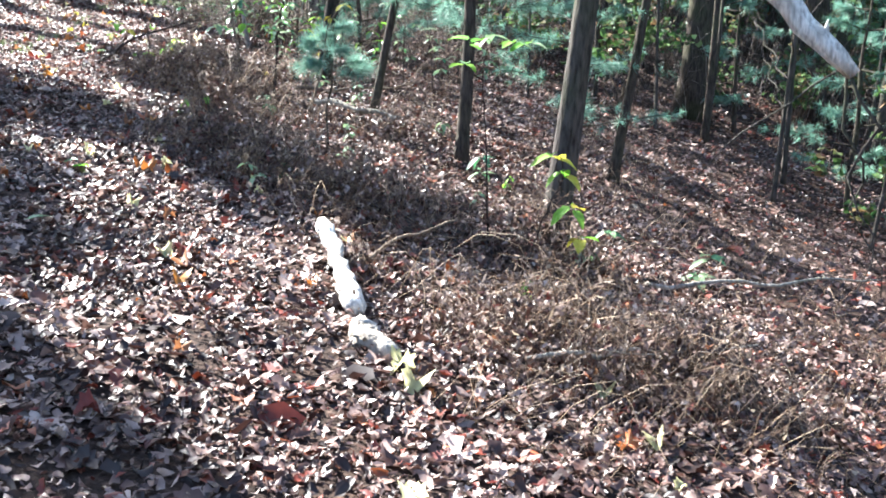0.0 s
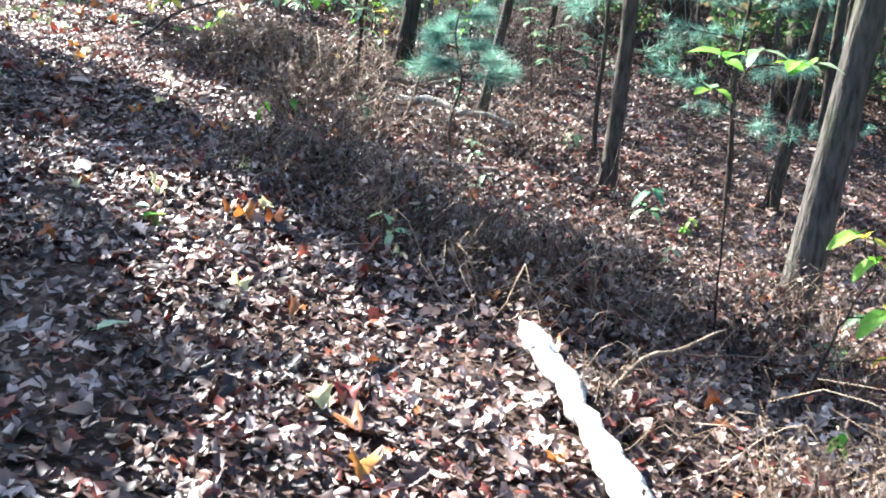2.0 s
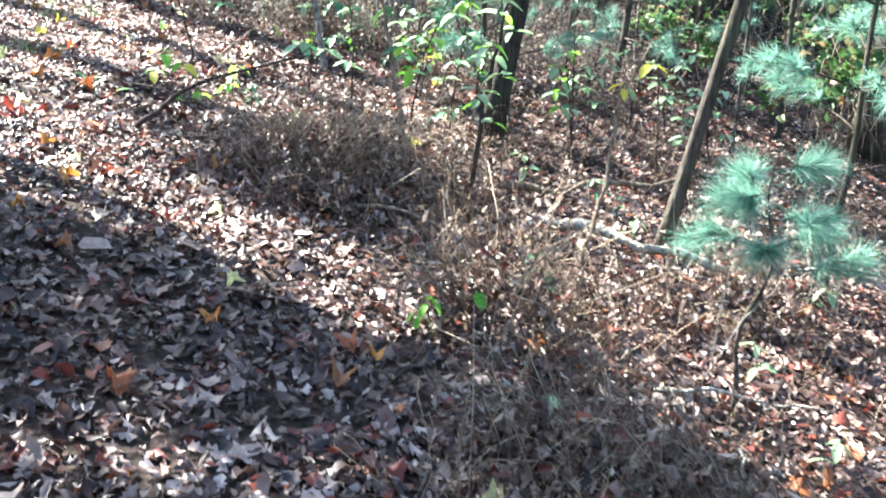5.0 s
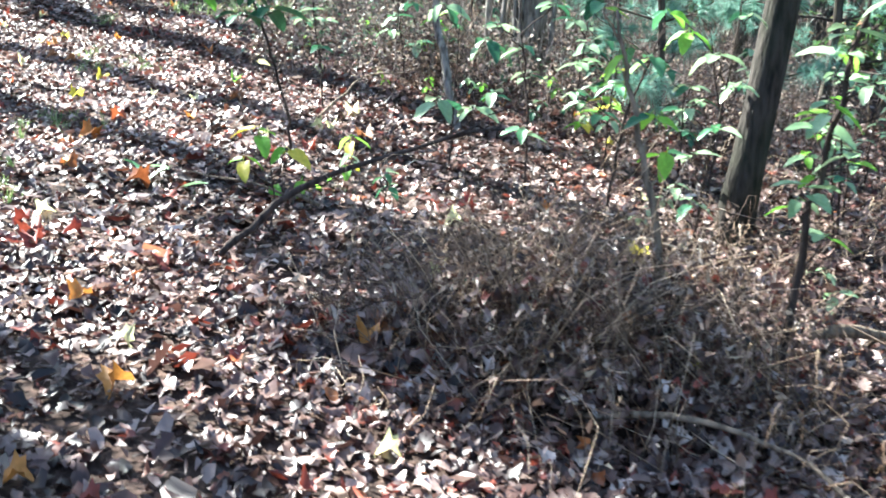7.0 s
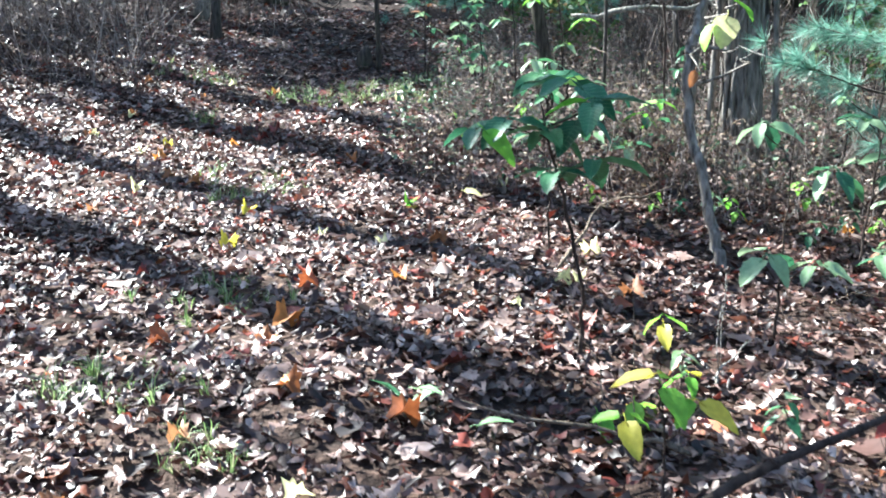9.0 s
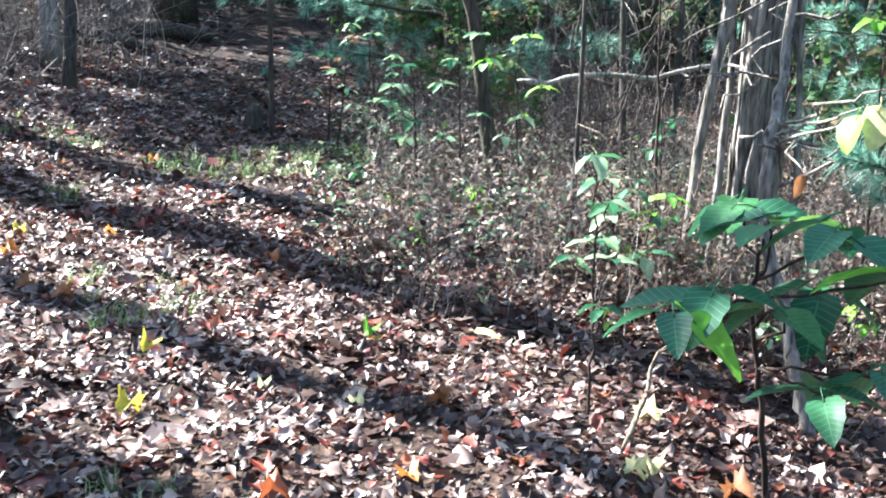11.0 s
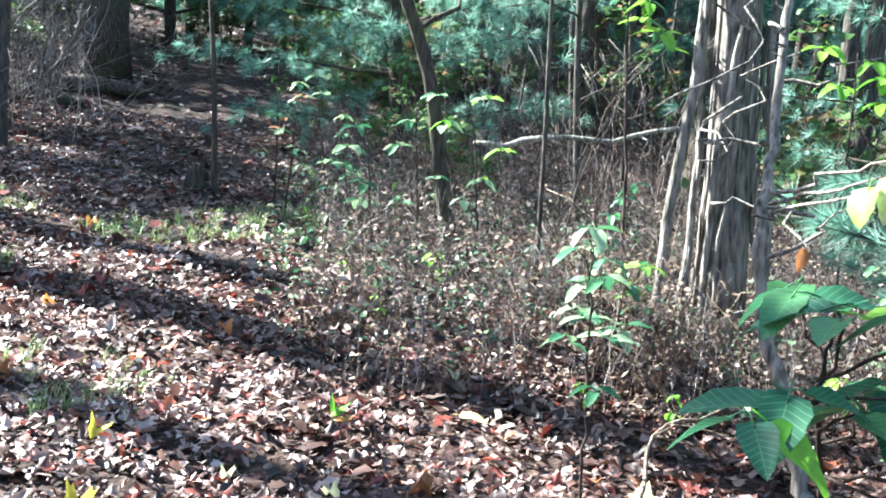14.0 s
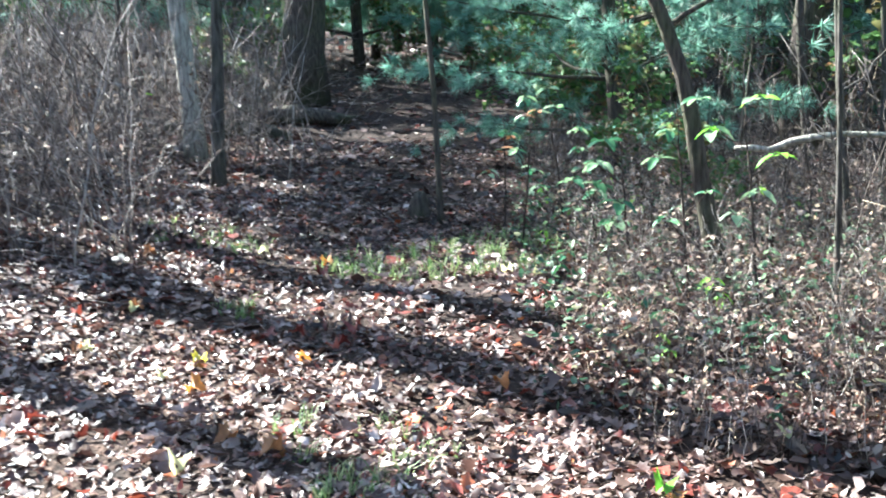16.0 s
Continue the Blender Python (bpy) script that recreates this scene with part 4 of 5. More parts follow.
sapling([on(-5.72, 15.36, -0.02), (-5.72, 15.33, 0.5), (-5.74, 15.26, 0.85), (-5.76, 15.2, 1.08)], 0.006, [(-5.76, 15.19, 1.09), (-5.71, 15.25, 0.93), (-5.8, 15.28, 0.73), (-5.68, 15.3, 0.74), (-5.74, 15.3, 0.8), (-5.7, 15.28, 0.58)],
        "dark-stemmed sapling with tiers of pale green leaves", STEM_DARK, 312, 0.52, ("pale", "green", "pale"), per=4, droop=12)
sapling([on(-3.5, 13.6, -0.02), (-3.46, 13.55, 0.45), (-3.4, 13.5, 0.9), (-3.38, 13.5, 1.3)], 0.007, [(-3.52, 13.5, 0.5), (-3.44, 13.45, 0.62), (-3.38, 13.48, 0.78), (-3.46, 13.42, 0.9), (-3.36, 13.5, 1.05), (-3.4, 13.45, 1.2), (-3.5, 13.55, 0.3)],
        "climbing stem with silvery green leaves in front of a mossy tree", STEM_DARK, 313, 0.62, ("pale", "pale", "pale", "green"), per=3, droop=8)
sapling([on(-4.75, 14.6, -0.02), (-4.74, 14.62, 0.4), (-4.72, 14.66, 0.92)], 0.007, [(-4.83, 14.72, 0.9), (-4.58, 14.66, 0.74), (-4.62, 14.58, 0.42), (-4.8, 14.55, 0.45)],
        "slim sapling with pale green pointed leaves", STEM_DARK, 302, 0.85, ("pale", "pale", "green"), per=4)
vine_stem = sapling([on(-4.93, 15.56, -0.02), (-5.0, 15.62, 0.3), (-5.12, 15.7, 0.73), (-5.14, 15.76, 1.05), (-5.09, 15.9, 1.29), (-5.02, 16.09, 1.8), (-5.06, 16.3, 2.6), (-4.9, 16.4, 3.6)], 0.03,
        [], "crooked grey stem with a few glowing leaves", BARK_VINE, 303, name="crooked_sapling")
for k, (e, c, yaw, drp, sz) in enumerate((((-5.03, 15.12, 1.24), "lime", 120, 50, 0.75), ((-4.98, 15.1, 1.27), "cream", 190, 65, 0.8), ((-4.95, 15.13, 1.33), "lime", 290, 30, 0.75), ((-5.1, 15.4, 1.02), "brown", 180, 75, 0.45))):
    o = np.array(vine_stem.location)
    part("twig", mesh_of("twig", *tube(wavy((-5.1, 15.86, 1.05 + 0.04 * k) - o, np.array(e) - o, 7, 0.03, 310 + k), np.linspace(0.008, 0.003, 7), 5), BARK_VINE, True), vine_stem)
    add_leaf(vine_stem, BROAD[c] if c in BROAD else BLADES[c], e, yaw, drp, sz)
for k in range(9):
    z = 0.9 + 0.2 * k
    r = np.random.default_rng(330 + k)
    s0 = np.array([-5.1 + 0.03 * (k % 2), 15.86 + 0.05 * k, z])
    e = s0 + np.array([r.uniform(-0.35, 0.4), r.uniform(-0.5, 0.2), r.uniform(-0.15, 0.3)])
    o = np.array(vine_stem.location)
    part("twig", mesh_of("twig", *tube(wavy(s0 - o, e - o, 8, 0.05, 340 + k), np.linspace(0.008, 0.002, 8), 5), BARK_VINE, True), vine_stem)

sapling([on(-3.17, 12.7, -0.02), (-3.14, 12.72, 0.5), (-3.07, 12.77, 1.0), (-2.98, 12.82, 1.6)], 0.016,
        [(-3.15 + 0.07 * math.cos(2.1 * k) + 0.012 * k, 12.73 + 0.07 * math.sin(2.1 * k), 0.45 + 0.08 * k) for k in range(13)], "thin dark stem with pale silvery green leaves", STEM_DARK, 304, 0.66, ("pale", "pale", "pale", "lime"), per=3, droop=8)
sapling([on(-3.55, 12.75, -0.02), (-3.6, 12.8, 0.4), (-3.72, 12.9, 0.8), (-3.8, 12.95, 1.1)], 0.018, [(-3.75, 12.95, 0.95), (-3.65, 12.9, 0.75), (-3.6, 12.95, 0.62), (-3.85, 13.0, 1.1)],
        "crooked brown stem with bright green leaves", TWIG, 305, 0.6, ("lime", "green"), per=3)
sapling([on(-2.5, 12.0, -0.02), (-2.42, 12.15, 0.35), (-2.42, 12.3, 0.7), (-2.3, 12.35, 1.0)], 0.014, [(-2.4, 12.3, 0.78), (-2.28, 12.33, 0.9)],
        "thin forked brown stem with yellowing leaves", TWIG, 306, 0.55, ("yellow", "pale"), per=3)
sapling([on(0.22, 8.8, -0.02), (0.35, 8.85, 0.05), (0.44, 8.9, 0.28), (0.4, 8.95, 0.4)], 0.006, [(0.44, 8.9, 0.28), (0.5, 8.86, 0.1), (0.56, 8.84, -0.05), (0.38, 8.95, 0.36)],
        "small sapling with glowing yellow-green leaves", STEM_DARK, 307, 0.75, ("lime", "yellow", "lime"), per=3)
sapling([on(-0.12, 9.45, -0.02), (-0.14, 9.42, 0.3), (-0.16, 9.35, 0.75), (-0.12, 9.3, 0.9)], 0.006, [(-0.22, 9.3, 0.92), (-0.08, 9.24, 0.95), (0.06, 9.22, 0.93), (-0.25, 9.28, 0.78), (0.12, 9.3, 0.92)],
        "sapling with large flat yellow-green leaves", STEM_DARK, 308, 0.75, ("lime", "lime", "pale"), per=3, droop=5)
sapling([on(-3.9, 14.3, -0.02), (-3.85, 14.35, 0.5), (-3.7, 14.4, 0.9)], 0.01, [(-3.9, 14.4, 0.6), (-3.75, 14.3, 0.75), (-3.6, 14.5, 0.85), (-3.95, 14.2, 0.5), (-3.7, 14.45, 0.95)],
        "green leafy sapling behind the dry mound", STEM_DARK, 309, 0.7, ("lime", "green"), per=4)
sapling([on(-5.1, 13.05, -0.01), (-5.08, 13.1, 0.3), (-5.1, 13.05, 0.6)], 0.005, [(-5.1, 13.0, 0.58), (-5.02, 13.08, 0.5), (-5.18, 13.05, 0.45)], "small sapling with yellow leaves", STEM_DARK, 310, 0.6, ("yellow", "yellow", "lime"), per=3)
sapling([on(-5.1, 14.2, -0.01), (-5.12, 14.2, 0.2), (-5.1, 14.15, 0.36)], 0.004, [(-5.14, 14.2, 0.3), (-5.05, 13.85, 0.24), (-5.2, 13.7, 0.2)], "low seedling with yellow leaves on leaf litter", STEM_DARK, 311, 0.6, ("yellow", "lime"), per=3)
for k, (x, y, h, sz, cols, lab) in enumerate((
        (-5.55, 16.55, 0.62, 0.7, ("pale", "green"), "leafy green sapling in dry weeds"),
        (-5.45, 16.9, 0.45, 0.65, ("green", "lime"), "low leafy sapling in dry weeds"),
        (-6.4, 18.3, 1.05, 0.52, ("pale", "green"), "sapling with bright green leaves beside a bent tree"),
        (-6.05, 18.3, 1.1, 0.65, ("lime", "pale"), "sapling with bright green leaves in shade"),
        (-6.7, 18.6, 0.8, 0.65, ("pale", "green"), "leafy sapling in dry weeds"),
        (-7.4, 19.5, 0.85, 0.52, ("green", "pale", "brown"), "sapling with green and reddish leaves"),
        (-7.15, 19.9, 1.0, 0.52, ("green", "pale"), "bushy green sapling at the edge of the path"),
        (-6.9, 19.3, 0.6, 0.6, ("pale", "green"), "low leafy sapling in dry weeds"),
        (-7.6, 20.2, 0.9, 0.5, ("pale", "green", "brown"), "sapling turning green to brown"),
        (-5.2, 18.4, 0.7, 0.6, ("green",), "leafy sapling in shade behind a vine-clad tree"),
        (-4.2, 17.7, 1.65, 0.8, ("lime", "lime"), "tall thin sapling with lime leaves"),
        (-5.3, 17.6, 1.72, 0.75, ("lime", "lime", "green"), "tall thin sapling with bright green leaves"),
        (-4.1, 15.45, 0.5, 0.6, ("yellow", "lime"), "low sapling with yellow leaves"),
        (-10.2, 20.0, 0.8, 0.45, ("lime",), "thin dark stem with one lime leaf in brambles"),
        (-3.6, 15.2, 0.6, 0.65, ("green", "pale"), "leafy sapling behind the dry mound"),
        (-4.3, 15.9, 0.7, 0.7, ("green", "pale"), "leafy green sapling on the slope"),
        (-2.8, 14.8, 0.7, 0.65, ("pale", "lime"), "leafy sapling on the shaded slope"),
        (-0.75, 11.15, 0.22, 0.75, ("pale", "green"), "low fern-like green seedling on the slope"),
        (0.5, 9.75, 0.2, 0.7, ("pale", "green"), "low green seedling in dry brush"),
        (1.05, 10.2, 0.18, 0.7, ("pale", "green"), "low green seedling in dry brush"))):
    r = np.random.default_rng(400 + k)
    z = H(x, y)
    lean = r.uniform(-0.12, 0.12, 2)
    tips = [(x + lean[0] * q + r.uniform(-0.16, 0.16) * (0.5 + h * 0.5), y + lean[1] * q + r.uniform(-0.16, 0.16) * (0.5 + h * 0.5), z + h * q) for q in np.linspace(0.45 if h < 1.2 else 0.85, 1.0, 5 if h > 0.3 else 2)]
    if lab.endswith("one lime leaf in brambles"):
        tips = tips[-1:]
    sapling([(x, y, z - 0.02), (x + lean[0] * 0.5, y + lean[1] * 0.5, z + h * 0.5), (x + lean[0], y + lean[1], z + h)], 0.006 + 0.003 * h, tips, lab, STEM_DARK, 400 + k, sz, cols, per=1 if "one lime" in lab else 4, droop=12)

for k in range(11):
    r = np.random.default_rng(480 + k)
    x, y, h = r.uniform(-4.3, -1.4), r.uniform(14.0, 17.0), r.uniform(0.45, 1.0)
    z = H(x, y)
    tips = [(x + r.uniform(-0.2, 0.2), y + r.uniform(-0.2, 0.2), z + h * q) for q in np.linspace(0.4, 1.0, 6)]
    sapling([(x, y, z - 0.02), (x + r.uniform(-0.05, 0.05), y, z + h * 0.5), (x + r.uniform(-0.1, 0.1), y, z + h)], 0.008, tips, "leafy sapling with pale green leaves on the slope", STEM_DARK, 480 + k, r.uniform(0.4, 0.58), ("pale", "pale", "pale", "green"), per=4, droop=10)["group"] = "leafy saplings on the slope"

# seedlings on the forest floor
seed_kinds = []
for k, (cols, sz) in enumerate(((("green", "pale"), 0.5), (("lime",), 0.45), (("pale",), 0.5), (("green",), 0.55), (("brown", "pale"), 0.5))):
    x, y = (-6.6 + 0.3 * k, 17.6 + 0.4 * k)
    z = H(x, y)
    o = sapling([(x, y, z - 0.02), (x, y, z + 0.08), (x + 0.02, y, z + 0.2)], 0.004, [(x, y, z + 0.2), (x + 0.05, y + 0.03, z + 0.12)], "small leafy seedling on the forest floor", STEM_DARK, 450 + k, sz, cols, name="seedling", per=3)
    tagged(o, category="seedling", group="seedlings in the undergrowth")
    seed_kinds.append(o)
for k in range(104):
    y = rng.uniform(16.0, 21.5) if k < 80 else rng.uniform(6, 16)
    x = float(way_side(y)) + (rng.uniform(1.0, 4.2) if k < 80 else rng.uniform(2.0, 5.0))
    copy_thing(seed_kinds[int(rng.integers(0, 5))], pose(x, y, H(x, y), 0, 0, rng.uniform(0, 360)) @ Matrix.Scale(rng.uniform(0.5, 0.95) if k < 80 else rng.uniform(0.6, 1.0), 4))

# bright leaves lying on top of the litter
def lying(me, x, y, size, label, up=0.045, tilt=25):
    o = single("fallen_leaf", me, (0, 0, 0), label, "leaf", "bright fallen leaves", m=pose(x, y, H(x, y) + up, random.uniform(-tilt, tilt), random.uniform(-tilt, tilt), random.uniform(0, 360)) @ Matrix.Scale(size, 4))
    return o


for x, y, c, s in ((-2.15, 8.93, "orange", 1.1), (-2.05, 9.02, "orange", 1.0), (-2.25, 8.98, "orange", 0.8), (-3.66, 10.43, "orange", 0.9), (-3.17, 10.48, "orange", 1.0), (-3.05, 10.4, "orange", 0.7), (-2.55, 10.85, "orange", 0.9),
                   (-6.5, 14.09, "orange", 1.2), (-6.89, 13.84, "orange", 1.0), (-5.86, 13.43, "orange", 1.2), (-4.41, 12.2, "orange", 1.0), (-4.35, 12.24, "brown", 1.2), (-4.91, 11.61, "orange", 1.0), (-4.0, 13.1, "orange", 0.8),
                   (-5.89, 12.69, "red", 1.1), (-5.75, 12.75, "red", 0.9), (-5.82, 12.6, "red", 1.0), (-6.0, 12.8, "red", 0.9), (-5.3, 12.6, "red", 0.8), (-0.45, 7.6, "orange", 0.7), (-0.9, 7.2, "orange", 1.0), (-1.3, 10.3, "red", 0.9),
                   (-6.55, 15.92, "lime", 0.85), (-5.3, 14.9, "brown", 1.1), (-6.2, 15.2, "brown", 1.0), (0.3, 6.9, "cream", 1.4), (0.2, 7.02, "cream", 1.3), (-2.5, 9.6, "cream", 0.9), (-4.35, 12.85, "cream", 1.1), (-4.2, 12.7, "cream", 0.8)):
    lying(STARS[c], x, y, 0.68 * s, {"orange": "bright orange fallen maple leaf", "red": "dark red fallen maple leaf", "lime": "lime green fallen leaf", "brown": "curled brown fallen leaf", "cream": "pale bleached fallen leaf"}[c] + " on leaf litter")
lying(BLADES["cream"], -6.1, 15.3, 0.55, "pale leaf held upright on a thin stalk", 0.26, 50)
lying(BLADES["lime"], -2.77, 10.72, 0.5, "bright green leaf on dark dry brush", 0.26, 40)
for x, y, c in ((-5.86, 13.56, "pale"), (-5.8, 13.58, "pale"), (-5.9, 13.5, "green"), (-2.4, 8.55, "lime"), (-2.5, 8.6, "green"), (-1.9, 7.5, "pale"), (-5.63, 13.42, "pale"), (-5.3, 13.6, "lime")):
    lying(BLADES[c], x, y, 0.65, "fresh green leaf among brown leaf litter", 0.06, 30)
names = [("orange", "bright orange fallen maple leaf on leaf litter")] * 4 + [("red", "dark red fallen maple leaf on leaf litter")] * 5 + [("brown", "curled brown fallen leaf on leaf litter")] * 4 + [("cream", "pale bleached fallen leaf on leaf litter")] * 6 + [("yellow", "yellow fallen leaf on leaf litter")]
for k in range(190):
    y = rng.uniform(4.5, 19)
    x = float(way_side(y)) + rng.uniform(-1.8, 3.6)
    c, lab = names[int(rng.integers(0, len(names)))]
    lying(STARS[c], x, y, rng.uniform(0.35, 0.7), lab)


# ---- pines ----
def needle_tuft(at, way, n, length, wide, r):
    d = np.asarray(way) * 0.75 + r.normal(0, 0.5, (n, 3))
    d /= np.linalg.norm(d, axis=1, keepdims=True)
    side = np.cross(d, r.normal(0, 1, (n, 3)))
    side /= np.linalg.norm(side, axis=1, keepdims=True) + 1e-9
    ln = length * r.uniform(0.7, 1.1, (n, 1))
    a = np.asarray(at) + d * 0.006
    tip = a + d * ln + np.array([0, 0, -0.12]) * ln
    return np.stack([a - side * wide / 2, a + side * wide / 2, tip], 1).reshape(-1, 3), np.arange(3 * n).reshape(-1, 3)


def pine(at, height, spread, low, boughs, seed, label, r0=0.02, tufts=7, per=34, length=0.1, wide=0.0032, sub=3):
    r = np.random.default_rng(seed)
    x, y = at
    base = thing("pine_tree", (x, y, H(x, y)), label, "pine tree")
    P = wavy((0, 0, -0.1), (r.uniform(-0.04, 0.04) * height, 0.02 * height, height), 14, 0.02, seed)
    part("trunk", mesh_of("trunk", *tube(P, np.linspace(r0, r0 * 0.25, 14), 8, 0.05), BARK_DARK, True), base)
    for k in range(boughs):
        t = low + (0.97 - low) * (k + r.uniform(0, 0.8)) / boughs
        s = P[int(t * 13)]
        a = 2.4 * k + r.uniform(-0.5, 0.5)
        ln = spread * (1.15 - 0.8 * (t - low) / (1 - low)) * r.uniform(0.7, 1.1)
        e = s + ln * np.array([math.cos(a), math.sin(a), r.uniform(-0.05, 0.35)])
        Q = wavy(s, e, 8, 0.02 * ln, seed * 17 + k)
        wood, V, F, c = [tube(Q, np.linspace(max(0.004, r0 * 0.3), 0.0025, 8), 5)], [], [], 0
        ends = [(Q[i], Q[i] - Q[i - 1]) for i in (4, 5, 6, 7)]
        for j in range(sub * 2):
            i = int(r.integers(2, 7))
            w = (Q[i] - Q[i - 1]) / np.linalg.norm(Q[i] - Q[i - 1]) + r.normal(0, 0.55, 3) * (1, 1, 0.4)
            f = Q[i] + w * ln * r.uniform(0.15, 0.32)
            wood.append(tube(np.stack([Q[i], (Q[i] + f) / 2 + r.normal(0, 0.01, 3), f]), [0.004, 0.003, 0.002], 4))
            ends += [(f, f - Q[i]), ((f + Q[i]) / 2, f - Q[i])]
        for p, w in ends:
            w = w / (np.linalg.norm(w) + 1e-9)
            v, g = needle_tuft(p, w, per, length, wide, r)
            V.append(v)
            F.append(g + c)
            c += len(v)
        b = part("bough", mesh_of("bough", *joined(wood), BARK_DARK, True), base)
        part("needles", mesh_of("needles", np.concatenate(V), np.concatenate(F), NEEDLE), b)
    return base


pine((-1.82, 10.85), 1.02, 0.25, 0.66, 9, 501, "young white pine with pale blue-green needles", 0.012, per=42, length=0.13, wide=0.0026, sub=2)
pine((-0.25, 12.75), 2.3, 0.75, 0.25, 16, 502, "young white pine on the slope", 0.025)
pine((-1.25, 12.75), 2.6, 0.7, 0.36, 16, 503, "young white pine with soft blue-green boughs", 0.022, per=50, length=0.12)
pine((-3.8, 16.4), 3.4, 0.85, 0.14, 34, 504, "white pine with long soft needles beside a vine-clad tree", 0.03, per=64, length=0.15, wide=0.0038)
pine((-2.7, 17.6), 4.2, 1.0, 0.15, 24, 505, "white pine with soft blue-green boughs", 0.04, length=0.12, wide=0.004)
pine((-6.9, 22.9), 6.0, 1.7, 0.08, 60, 506, "large white pine with soft dark boughs beside the path", 0.08, per=66, length=0.14, wide=0.006, sub=6)
pine((0.8, 20.4), 3.5, 1.1, 0.1, 18, 507, "white pine deep in the wood", 0.04, length=0.13, wide=0.006)
pine((-3.3, 18.9), 5.0, 1.2, 0.25, 22, 508, "white pine behind the vine-clad tree", 0.05, length=0.13, wide=0.005)
pine((2.4, 17.5), 3.0, 1.0, 0.1, 16, 509, "white pine deep in the wood", 0.04, length=0.13, wide=0.006)
far_pine = pine((-12.5, 36.0), 9.0, 2.6, 0.06, 40, 510, "large dark pine in the distant wood", 0.12, per=60, length=0.24, wide=0.014, sub=7)
far_pine["group"] = "pines of the distant wood"
for x, y, s in ((-13.8, 31.0, 0.9), (-16.5, 29.5, 0.9), (-12.2, 33.5, 1.0), (-8.5, 33, 1.0), (-5.5, 29.5, 1.0), (-3.0, 32, 1.2), (-17, 34, 1.0), (-18.5, 37, 1.2), (-11.2, 40, 1.3), (-6.5, 38, 1.2), (1.0, 30, 1.0), (5, 28, 1.0), (8.5, 24, 0.9), (3.5, 36, 1.2), (-22, 33, 0.9), (-1.0, 27.5, 0.7), (6.0, 33, 1.2), (-9.0, 44, 1.3), (10, 31, 1.1), (-14.5, 44, 1.3), (-10.9, 34.5, 0.75), (-10.2, 38, 1.1), (-12.6, 38.5, 1.1), (-9.7, 36, 0.9)):
    copy_thing(far_pine, pose(x, y, H(x, y), 0, 0, rng.uniform(0, 360)) @ Matrix.Scale(s, 4))

# ---- vines on the shaggy tree ----
for k, (a, r0, top, off) in enumerate(((3.25, 0.03, 5.0, 0.3), (3.55, 0.02, 4.5, 0.24), (4.15, 0.02, 5.5, 0.16), (5.6, 0.018, 4.0, 0.2), (2.9, 0.016, 4.0, 0.22), (4.6, 0.012, 3.5, 0.15))):
    r = np.random.default_rng(600 + k)
    z = np.linspace(-0.1, top, 26)
    rad = off - 0.25 * off * np.minimum(1, z / 2.5) + 0.035 * np.sin(2.6 * z + 2.3 * k)
    ang = a + 0.25 * np.sin(1.9 * z + 2 * k) + 0.12 * r.normal(0, 0.5, 26)
    P = np.stack([rad * np.cos(ang) + 0.02 * z, rad * np.sin(ang) + 0.03 * z, z], -1)
    part("vine", mesh_of("vine", *tube(P, np.linspace(r0, r0 * 0.7, 26), 7, 0.06), BARK_VINE, True), treeV, "bare woody vine climbing the trunk")
strips = []
r = np.random.default_rng(615)
for k in range(70):
    a, z0, ln = r.uniform(0, 6.3), r.uniform(0.0, 4.0), r.uniform(0.25, 0.8)
    z = np.linspace(z0, z0 + ln, 5)
    rad = 0.125 * (1 - 0.05 * z) + 0.004 + r.uniform(0.004, 0.022) * np.array([1.0, 0.4, 0.1, 0.4, 1.0])
    P = np.stack([rad * np.cos(a + 0.1 * np.sin(3 * z)) + 0.02 * z, rad * np.sin(a + 0.1 * np.sin(3 * z)) + 0.03 * z, z], -1)
    V, F = tube(P, np.array([0.004, 0.011, 0.013, 0.011, 0.004]) * r.uniform(0.7, 1.4), 5, 0.1)
    strips.append((V, F))
part("shaggy_bark", mesh_of("shaggy_bark", *joined(strips), BARK_VINE), treeV, "loose peeling strips of bark")
for k in range(8):
    r = np.random.default_rng(620 + k)
    s0 = np.array([0.24 * math.cos(4.2 + 0.2 * k), 0.24 * math.sin(4.2 + 0.2 * k), 0.8 + 0.25 * k])
    e = s0 + np.array([r.uniform(-0.5, 0.7), r.uniform(-0.5, -0.1), r.uniform(-0.6, 0.5)])
    part("vine_twig", mesh_of("vine_twig", *tube(wavy(s0, e, 9, 0.08, 640 + k), np.linspace(0.009, 0.003, 9), 5), BARK_VINE, True), treeV)

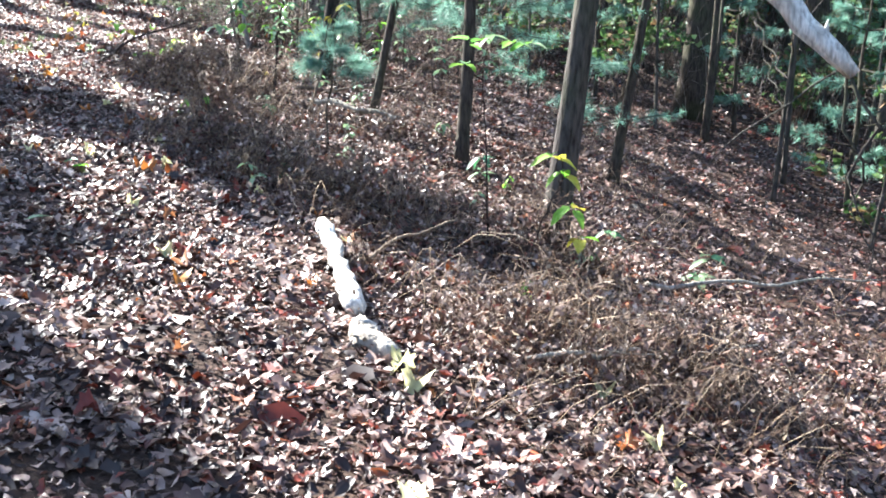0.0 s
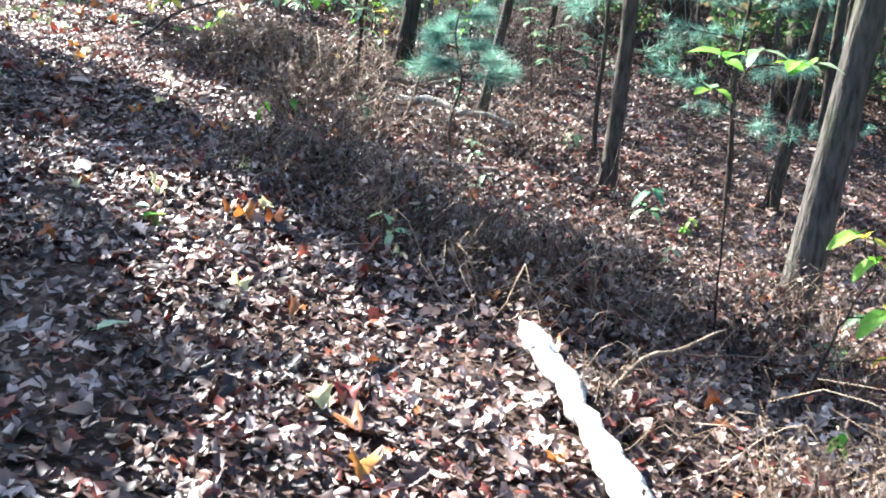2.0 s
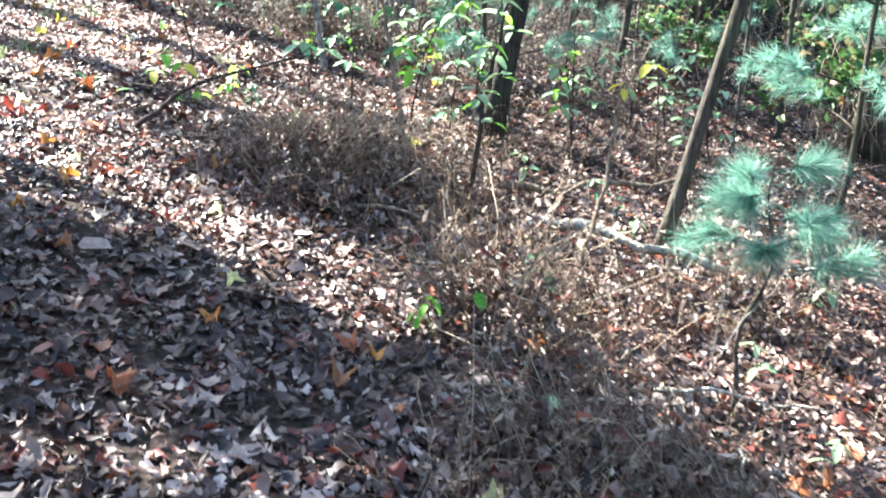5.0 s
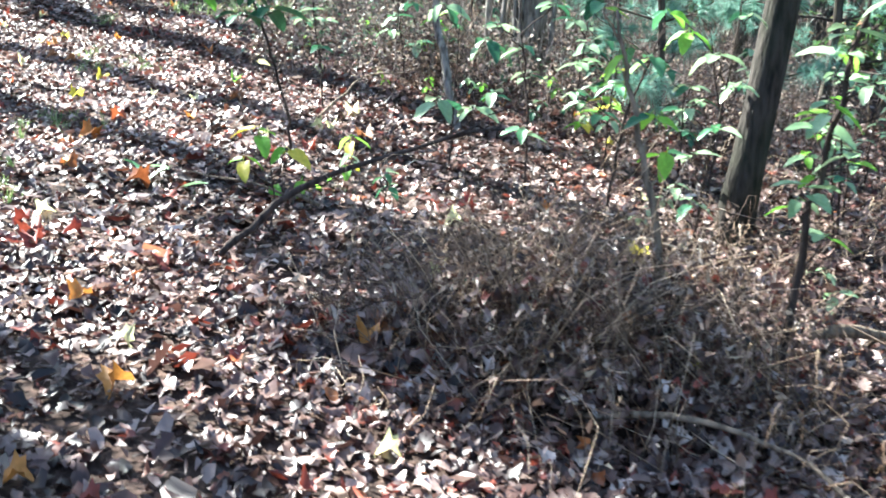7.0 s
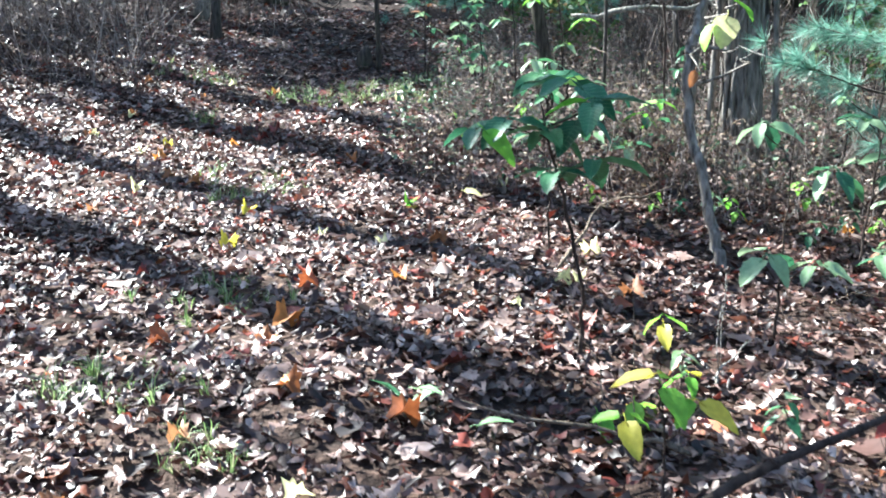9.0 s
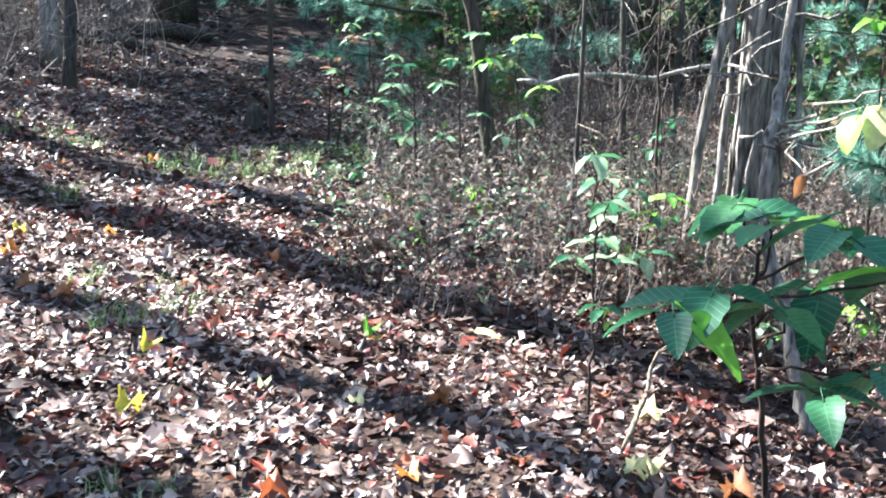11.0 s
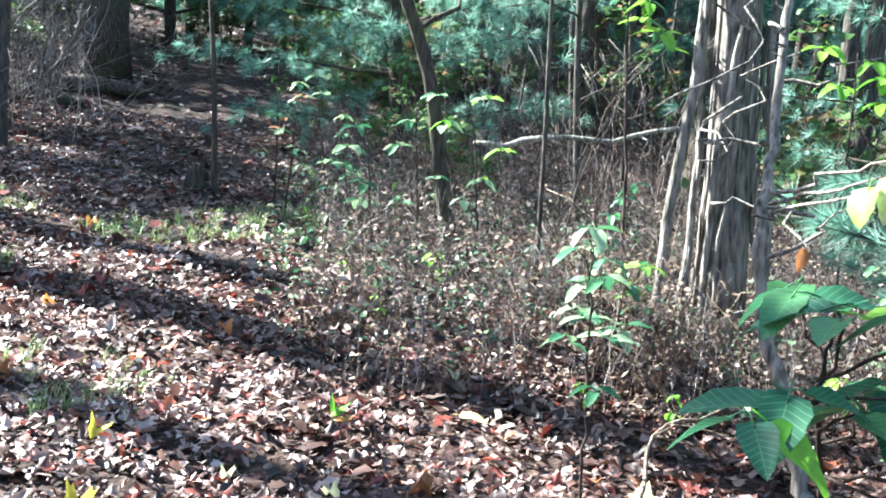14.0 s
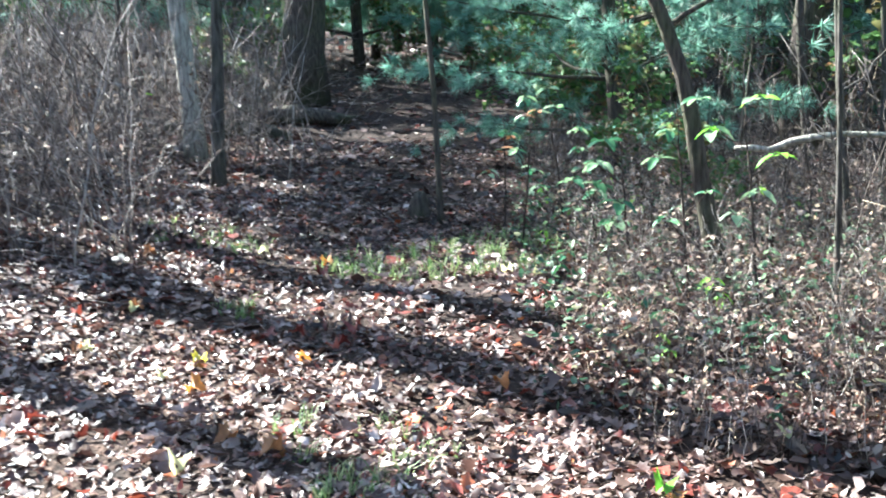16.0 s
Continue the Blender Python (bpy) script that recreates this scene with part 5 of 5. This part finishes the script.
# ---- shrubs of the middle distance ----
shrub_kinds = []
for k in range(3):
    x, y = (-4.2 + 2.2 * k, 26.0 + k)
    o = thing("shrub", (x, y, H(x, y)), ("leafy green and yellow shrub in the wood", "leafy green shrub in the wood", "bronze and green shrub in the wood")[k], "shrub", "shrubs of the wood")
    r = np.random.default_rng(700 + k)
    for j in range(5):
        part("stem", mesh_of("stem", *tube(wavy((0, 0, -0.05), (r.uniform(-0.6, 0.6), r.uniform(-0.6, 0.6), r.uniform(1.0, 1.9)), 7, 0.08, 710 + 7 * k + j), np.linspace(0.016, 0.005, 7), 5), TWIG, True), o)
    V, F = leaf_cloud(420, 0.13, (0.8, 0.8, 0.65), 720 + k)
    part("foliage", mesh_of("foliage", V + (0, 0, 1.0), F, SHRUB), o)
    shrub_kinds.append(o)
for k in range(85):
    for _ in range(30):
        x, y = rng.uniform(-20, 12), rng.uniform(17, 44)
        side = x - float(way_side(y))
        if (side > 4.2 if y < 24 else side > 1.3) or (side < -5.5 and y > 20):
            break
    copy_thing(shrub_kinds[k % 3], pose(x, y, H(x, y), 0, 0, rng.uniform(0, 360)) @ Matrix.Scale(rng.uniform(0.6, 1.25), 4))
for x, y, sc in ((-7.6, 24.2, 0.7), (-8.0, 26.5, 0.8), (-8.3, 29.0, 0.8), (-11.9, 27.8, 0.8), (-12.4, 30.2, 0.9), (-12.0, 25.6, 0.6), (-9.2, 32.0, 0.9), (-6.6, 21.6, 0.55), (-6.2, 20.6, 0.5), (-7.0, 25.6, 0.9), (-13.2, 33.0, 1.0), (-10.6, 32.6, 0.7), (-11.3, 33.4, 0.9), (-10.0, 33.6, 0.8), (-12.0, 35.0, 1.0)):
    copy_thing(shrub_kinds[int(abs(10 * x)) % 3], pose(x, y, H(x, y), 0, 0, 50 * y) @ Matrix.Scale(sc, 4))
thin_kind = tree((1.5, 15.5), 6, 0.028, (0.03, 0.02), BARK, "bare thin sapling tree in the wood", 801, 7, 0, low=0.15, sides=6, group="thin saplings in the wood")
for k in range(75):
    for _ in range(30):
        x, y = rng.uniform(-17, 9), rng.uniform(13, 36)
        side = x - float(way_side(y))
        if side > (4.6 if y < 20 else 3.0) or (side < -2.0 and y > 21):
            break
    copy_thing(thin_kind, pose(x, y, H(x, y), rng.uniform(-7, 7), rng.uniform(-7, 7), rng.uniform(0, 360)) @ Matrix.Scale(rng.uniform(0.6, 1.3), 4))
